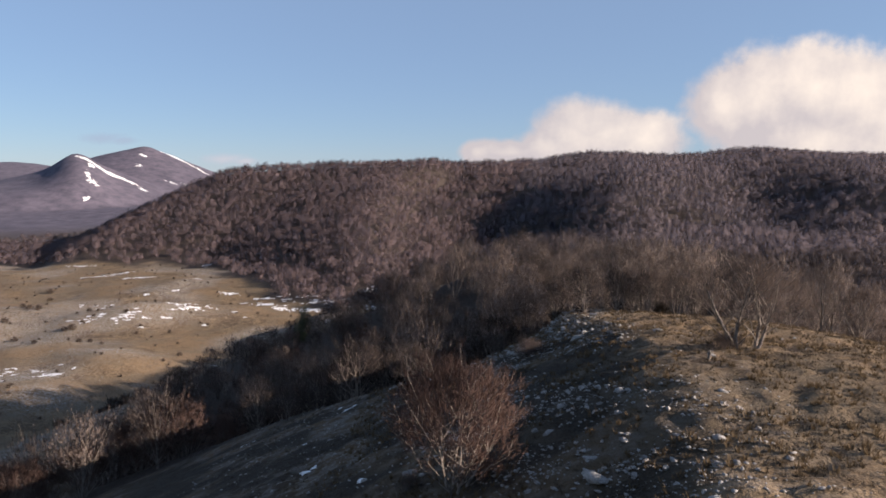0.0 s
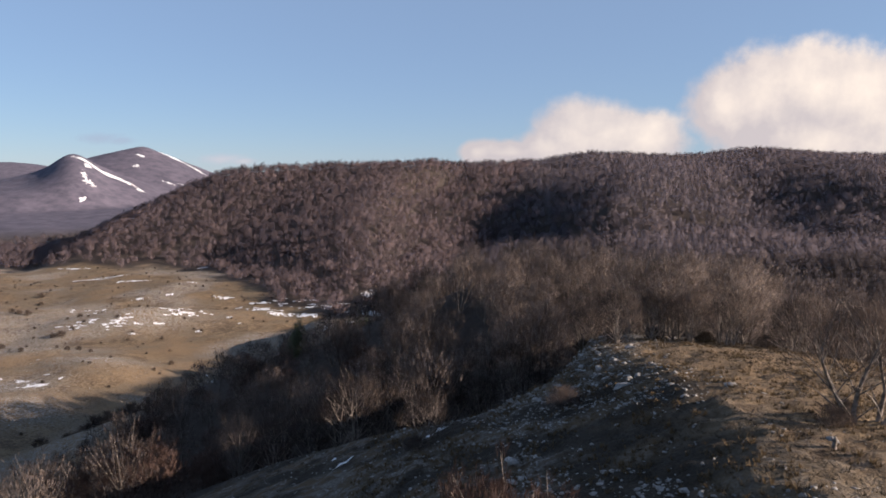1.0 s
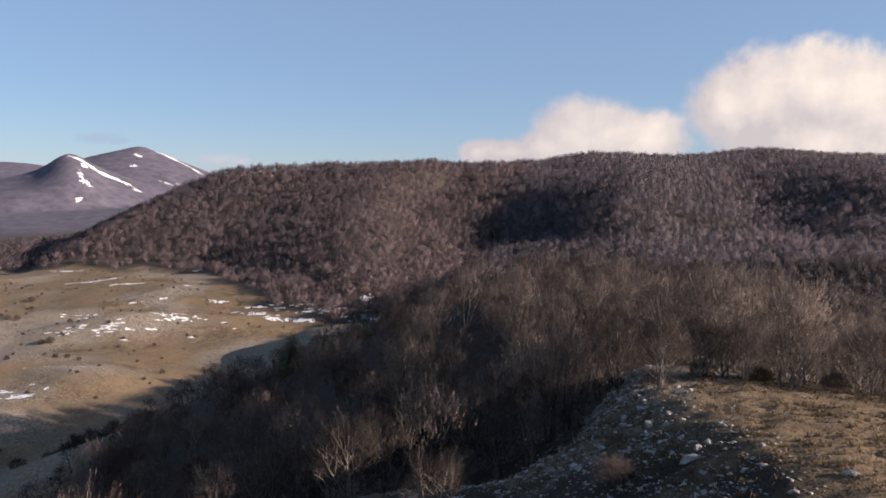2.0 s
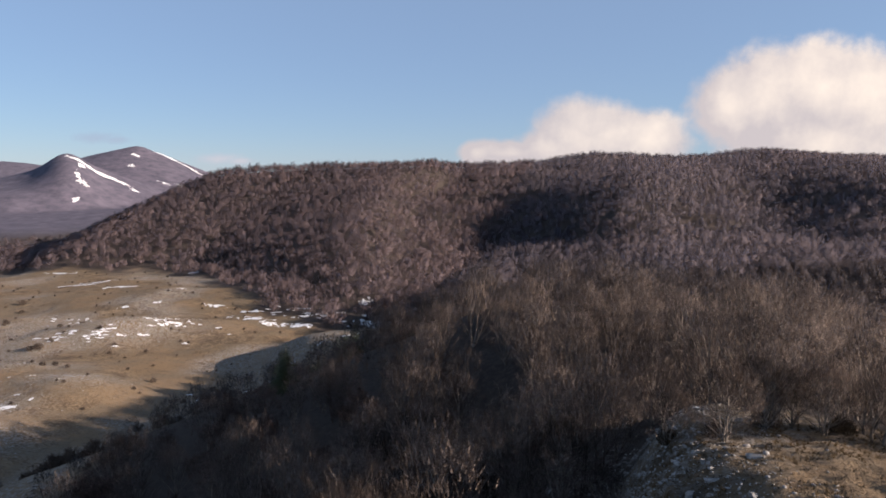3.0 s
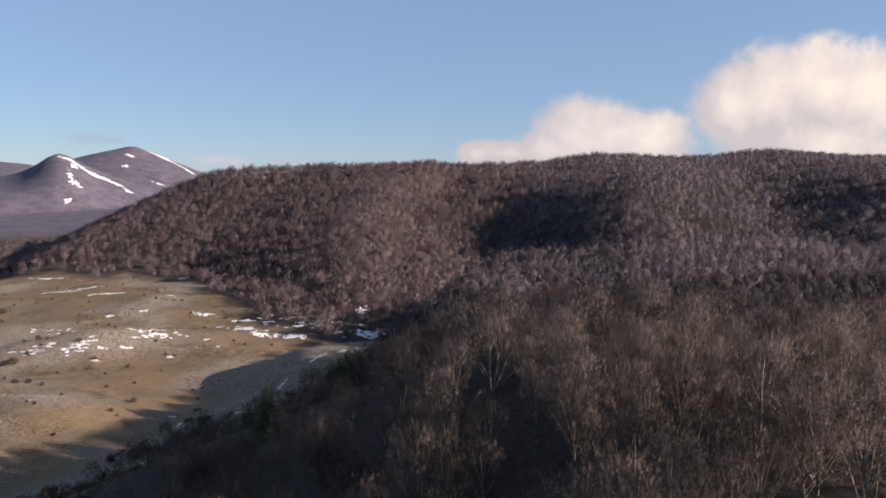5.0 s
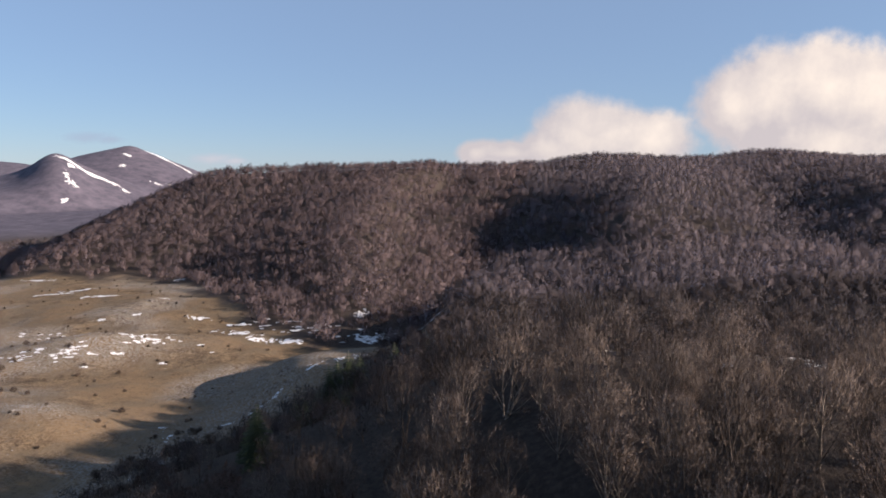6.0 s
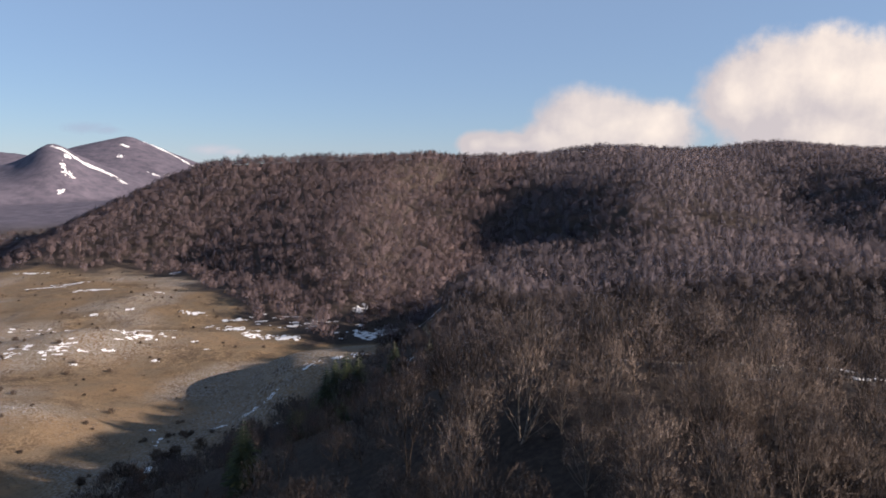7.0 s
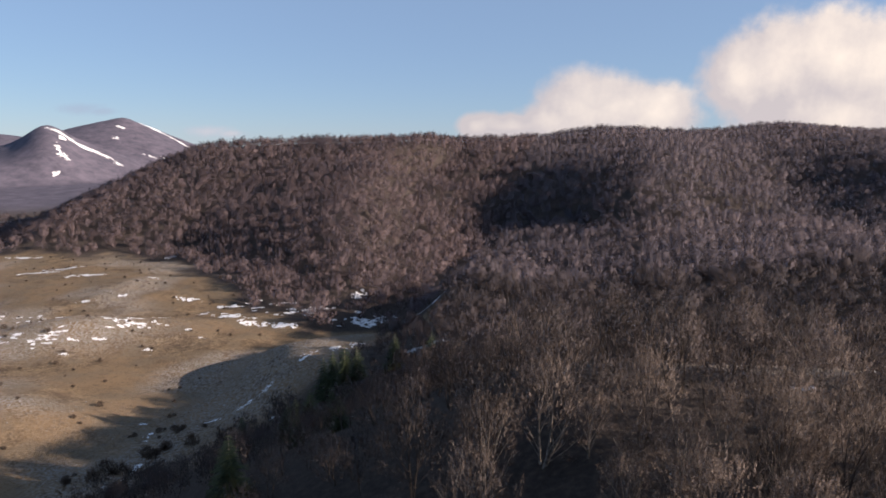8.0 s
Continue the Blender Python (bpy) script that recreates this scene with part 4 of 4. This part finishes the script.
# ---- turf: tufts of dry grass ----
def tufts(name, xs, ys, tall, mat, blades, label, seed, flat=1.0):
    r = np.random.default_rng(seed)
    n = len(xs)
    zs = height(xs, ys)
    w = r.uniform(0, 2 * math.pi, (n, blades))
    lean, h = flat * r.uniform(0.15, 0.8, (n, blades)), np.asarray(tall)[:, None] * r.uniform(0.6, 1.2, (n, blades))
    root = np.stack([xs[:, None] + flat * 0.28 * h * np.cos(w), ys[:, None] + flat * 0.28 * h * np.sin(w), np.repeat(zs[:, None] - 0.02, blades, 1)], 2)
    tip = root + np.stack([np.cos(w) * lean * h, np.sin(w) * lean * h, h], 2)
    side = np.stack([-np.sin(w) * h * 0.16, np.cos(w) * h * 0.16, 0 * h], 2)
    v = np.stack([root - side, root + side, tip], 2).reshape(-1, 3)
    me = mesh_of(name, v, np.arange(len(v)).reshape(-1, 3), mat)
    return tagged(new(name, me), label, "grass", kind="stuff")


tx, ty = rng.uniform(-10, 54, 15000), rng.uniform(24, 100, 15000)
dens = value_noise(tx, ty, 3, 71) + 0.7 * value_noise(tx, ty, 1.3, 72)
sel = dens > -0.05
tufts("dry_grass", tx[sel], ty[sel], rng.uniform(0.14, 0.36, sel.sum()), TUFTS, 8, "short dry yellow-brown grass tufts on the knoll", 9)
hx, hy = rng.uniform(-24, 52, 4200), rng.uniform(22, 98, 4200)
sel = value_noise(hx, hy, 6, 73) > 0.0
tufts("dark_heath", hx[sel], hy[sel], rng.uniform(0.08, 0.17, sel.sum()), BRUSH, 22, "dark low heath cushions in the dry turf", 10, 3.2)

hx, hy = rng.uniform(10, 52, 11000), rng.uniform(24, 94, 11000)
sel = value_noise(hx, hy, 4, 74) + rng.uniform(-0.6, 0.6, 11000) > 0.1
tufts("moss_cushions", hx[sel], hy[sel], rng.uniform(0.08, 0.20, sel.sum()), BRUSH, 9, "small dark moss cushions in the sunlit turf", 13, 2.6)

# weathered stump on the knoll
sv, sf = [], []
tube(sv, sf, [(0, 0, -0.3), (0.03, 0.02, 0.35), (0.10, 0.0, 0.8), (0.05, 0.05, 1.1)], (0.26, 0.18, 0.15, 0.05), 9)
tube(sv, sf, [(0.05, 0.0, 0.5), (-0.12, 0.1, 0.75), (-0.2, 0.12, 0.95)], (0.10, 0.07, 0.03), 7)
stump = new("tree_stump", mesh_of("tree_stump", sv, sf, BARK))
stump.matrix_basis = pose(19.2, 46.2, ground_z(19.2, 46.2)) @ Matrix.Scale(0.62, 4)
tagged(stump, "splintered pale grey tree stump in the dry turf", "tree stump")


# ---- remains of snow ----
def snow_patch(x, y, rx, ry, turn, holes, label, group, seed, thick=0.12, store=None):
    """An irregular sheet of old snow draped over the ground; holes: 0 closed to 1 broken up; store: flecks to be joined."""
    step = max(min(rx, ry) / (12 if store is None else 7), 0.12)
    us, vs = np.meshgrid(np.arange(-rx * 1.2, rx * 1.2 + step, step), np.arange(-ry * 1.2, ry * 1.2 + step, step))
    rag = 0.45 * value_noise(us + 9 * seed, vs, ry * 0.9 + 0.1, 81) + 0.32 * value_noise(us, vs + 7 * seed, ry * 0.4 + 0.05, 82) + 0.30 * value_noise(us + 3 * seed, vs, ry * 0.19 + 0.05, 84)
    inside = 1 - np.hypot(us / rx, vs / ry) + rag - holes * (0.40 + 0.75 * value_noise(us + seed, vs, ry * 0.30 + 0.05, 83))
    c, s = math.cos(radians(turn)), math.sin(radians(turn))
    wx, wy = x + us * c - vs * s, y + us * s + vs * c
    wz = height(wx, wy) + thick * np.clip(inside * 3, -1.5, 1)
    rows, cols_ = us.shape
    i = (np.arange(rows - 1)[:, None] * cols_ + np.arange(cols_ - 1)[None])
    full = (inside[:-1, :-1] > -0.02) & (inside[1:, :-1] > -0.02) & (inside[:-1, 1:] > -0.02) & (inside[1:, 1:] > -0.02)
    i = i[full]
    everywhere, left_over = np.stack([wx.ravel(), wy.ravel(), wz.ravel()], 1), set(i.tolist())
    while left_over:   # each closed piece of snow is one patch
        piece, edge_ = [], [left_over.pop()]
        while edge_:
            q = edge_.pop()
            piece.append(q)
            for w in (q - 1, q + 1, q - cols_, q + cols_, q - 1 - cols_, q + 1 - cols_, q - 1 + cols_, q + 1 + cols_):
                if w in left_over:
                    left_over.remove(w)
                    edge_.append(w)
        if len(piece) < 5:
            continue
        q = np.array(piece)
        used, back_ = np.unique(np.stack([q, q + 1, q + cols_ + 1, q + cols_], 1), return_inverse=True)
        if store is not None:
            store.append((everywhere[used], back_.reshape(-1, 4)))
            continue
        ob = new("snow_patch", mesh_of("snow_patch", everywhere[used], back_.reshape(-1, 4), SNOW, True))
        tagged(ob, label, "snow patch", group)


def flecks(name, store, label):
    """Many small flecks of snow, joined."""
    base = np.cumsum([0] + [len(v) for v, _ in store[:-1]])
    me = mesh_of(name, np.concatenate([v for v, _ in store]), np.concatenate([f + b for (_, f), b in zip(store, base)]), SNOW, True)
    return tagged(new(name, me), label, "snow", kind="stuff")


SLOPE_SNOW = ((-11.4, 52.9, 1.6, 0.5, 70), (-11.8, 80, 1.8, 0.5, 60), (-13.4, 83, 1.0, 0.3, 80), (-2.3, 78, 2.2, 0.5, 40), (-25.3, 82, 1.4, 0.4, 50), (-5.8, 45, 0.7, 0.4, 70), (-14.5, 66, 0.8, 0.25, 50))
for i, (x, y, rx, ry, turn) in enumerate(SLOPE_SNOW):
    snow_patch(x, y, rx, ry, turn, 0.3, "thin remnant of snow on the dark stony slope", "snow on the near slope", 200 + i, 0.06)
MEADOW_SNOW = ((-250, 546, 12, 4, 5), (-232, 560, 10, 5, 20), (-238, 625, 9, 6, 40), (-271, 748, 9, 20, 0), (-164, 527, 6, 9, -25), (-191, 487, 7, 4, 0), (-179, 498, 9, 3, 10), (-205, 437, 5, 2.5, 0),
               (-166, 449, 4, 2.5, 0), (-143, 466, 3, 2, 0), (-126, 352, 5, 2.2, 10))
for i, (x, y, rx, ry, turn) in enumerate(MEADOW_SNOW):
    snow_patch(x, y, rx * 0.56, ry * 0.62, turn, 1.0, "bright sunlit snow remnant on the valley pasture", "snow in the valley", 220 + i, 0.2)
for i, (x, y, rx, ry, turn) in enumerate(((-195, 480, 9, 4, 0), (-198, 320, 8, 6, 30), (-215, 300, 7, 3, 20))):
    snow_patch(x, y, rx, ry, turn, 1.0, "broken patches of snow between stones on a valley knoll", "snow in the valley", 240 + i, 0.2)
valley_flecks, foot_flecks = [], []
for i in range(90):
    cx, cy, sx_, sy_ = ((-225, 455, 15, 5), (-228, 452, 20, 6), (-262, 517, 16, 6), (-186, 480, 12, 5), (-215, 322, 12, 8))[i % 5]
    snow_patch(rng.normal(cx, sx_), rng.normal(cy, sy_), rng.uniform(1.0, 3.2), rng.uniform(0.7, 1.6), rng.uniform(-30, 30), 0.3, "small fleck of snow between valley stones", "snow in the valley", 330 + i, 0.15, valley_flecks)
FOOT_SNOW = ((-141, 517, 16, 6, -20), (-100, 494, 9, 5, 0), (-91, 531, 6, 10, 8), (-63, 564, 6, 9, 10), (-50, 513, 16, 7, 10), (-9, 503, 5, 6, 0), (1, 559, 4, 14, -10), (8, 600, 2.6, 8, 0), (-120, 500, 12, 5, -15),
             (-303, 647, 18, 7, 10), (-150, 545, 8, 6, 0), (-185, 560, 10, 5, -20), (-40, 520, 8, 4, 0), (-609, 1014, 26, 9, 10), (-552, 944, 26, 9, -10), (-421, 752, 20, 6, 0), (-355, 672, 16, 5, 10), (-346, 690, 18, 5, 0), (-650, 1085, 30, 12, 10), (-700, 1180, 40, 14, 0))
for i, (x, y, rx, ry, turn) in enumerate(FOOT_SNOW):
    snow_patch(x, y, rx, ry, turn, 1.0, "shaded bluish snow among the first trees of the hill", "snow at the foot of the hill", 250 + i, 0.3)
for i in range(44):
    f = rng.uniform(0, 1)
    x, y = -140 + 150 * f + rng.normal(0, 5), np.interp(f, (0, 0.35, 0.7, 1), (545, 518, 504, 514)) + rng.normal(3, 9)
    snow_patch(x, y, rng.uniform(1.5, 4.5), rng.uniform(1.0, 3.0), rng.uniform(-30, 30), 0.5, "small rag of shaded snow at the forest's foot", "snow at the foot of the hill", 430 + i, 0.25, foot_flecks)
flecks("valley_snow_flecks", valley_flecks, "small flecks of snow between the valley's stones")
flecks("forest_foot_snow", foot_flecks, "small rags of shaded snow at the forest's foot")
TAIL_SNOW = ((-53, 386, 8, 2.5, 20), (-65, 378, 7, 3, 25), (-44, 394, 7, 2, 15), (-80, 362, 5, 1.6, 35), (-87, 357, 6, 1.5, 40), (-98, 348, 6, 1.5, 40), (-70, 332, 4, 1.5, 30), (-98, 367, 3, 1.2, 20), (-119, 339, 2, 5, 20), (-112, 308, 2.5, 6, -10), (-116, 299, 2, 4, 10), (-108, 290, 2, 5, 0))
for i, (x, y, rx, ry, turn) in enumerate(TAIL_SNOW):
    snow_patch(x, y, rx * 0.8, ry * 1.2, turn, 1.0, "streak of snow on the stony tail of the slope", "snow on the spur's tail", 270 + i, 0.2)
WOOD_SNOW = ((-13, 356, 7, 3, 0), (7, 373, 6, 3, 0), (20, 403, 4, 3, 0), (29, 395, 4, 3, 20), (91, 399, 6, 4, 0), (166, 379, 6, 3, 10), (46, 196, 2.4, 0.8, 0), (17, 322, 4, 2, 0), (66, 200, 4, 1.5, 0), (72, 214, 4, 0.8, -10), (9, 112, 1.2, 0.4, 0), (24, 108, 0.9, 0.35, 10))
for i, (x, y, rx, ry, turn) in enumerate(WOOD_SNOW):
    snow_patch(x, y, rx, ry, turn, 0.4, "patch of old snow in a gap of the bare wood", "snow in the wood", 290 + i, 0.3)
for i, (x, y, rx, ry, turn, h) in enumerate(((-1090, 2172, 88, 16, 14, 0.3), (-1155, 2158, 30, 16, 10, 0.1), (-985, 2165, 20, 12, -60, 0.6), (-1122, 2109, 10, 44, 20, 0.4), (-1075, 1985, 14, 34, 34, 1.0), (-1052, 1990, 12, 16, 0, 1.0), (-1085, 2020, 8, 22, 30, 0.9), (-1030, 1900, 8, 15, 10, 1.0), (-1150, 2868, 70, 16, -14, 0.2), (-1040, 2820, 70, 12, -32, 0.5),
                                             (-1233, 2726, 20, 10, -20, 0.4), (-1200, 2615, 16, 12, 0, 0.4), (-1030, 2510, 26, 9, -10, 0.7), (-985, 2536, 22, 8, -20, 0.7))):
    snow_patch(x, y, rx, ry, turn, h, "snow lying along the ridge of a far mountain", "snow on the far mountains", 310 + i, 1.2)


# ---- clouds: vapour on far sheets behind the ridge ----
def cloud(x, y, z, wide, tall, mat, label):
    v = [(-wide, 0, -tall), (wide, 0, -tall), (wide, 0, tall), (-wide, 0, tall)]
    ob = new("cloud", mesh_of("cloud", v, [(0, 1, 2, 3)], mat))
    ob.location = (x, y, z)
    return tagged(ob, label, "cloud", kind="structure")


LIT, SHADE = (0.425, 0.358, 0.300), (0.262, 0.230, 0.223)
BIG = ((-150, 72, 160, 125), (-35, 92, 170, 120), (80, 74, 160, 120), (190, 40, 160, 118), (-20, -30, 260, 100), (190, -50, 210, 120), (-225, 50, 110, 96))
SMALL = ((-32, 10, 115, 86), (40, 2, 125, 80), (118, -8, 125, 74), (-92, -28, 92, 52), (-245, -36, 54, 34), (-170, -36, 110, 34))
WISP = ((0, 0, 180, 42), (120, -14, 120, 30))
cloud(866, 1500, 199, 640, 300, cloud_material("cloud_vapour", BIG, LIT, SHADE, 0.31, 1.0), "large cream-white cumulus cloud with its lit side painted in")
cloud(326, 1490, 184, 460, 190, cloud_material("small_cloud_vapour", SMALL, LIT, SHADE, 0.36, 0.97), "smaller cream-white cumulus cloud behind the ridge")
cloud(-2000, 3900, 310, 420, 110, cloud_material("thin_cloud_vapour", WISP, (0.17, 0.175, 0.22), (0.16, 0.17, 0.22), 0.9, 0.4), "thin mauve-grey cloud wisp over the far mountains")
cloud(-1290, 3900, 190, 300, 130, cloud_material("pale_cloud_vapour", WISP, (0.30, 0.26, 0.26), (0.25, 0.235, 0.255), 0.9, 0.55), "pale pink cloud bank behind the snowy peak")
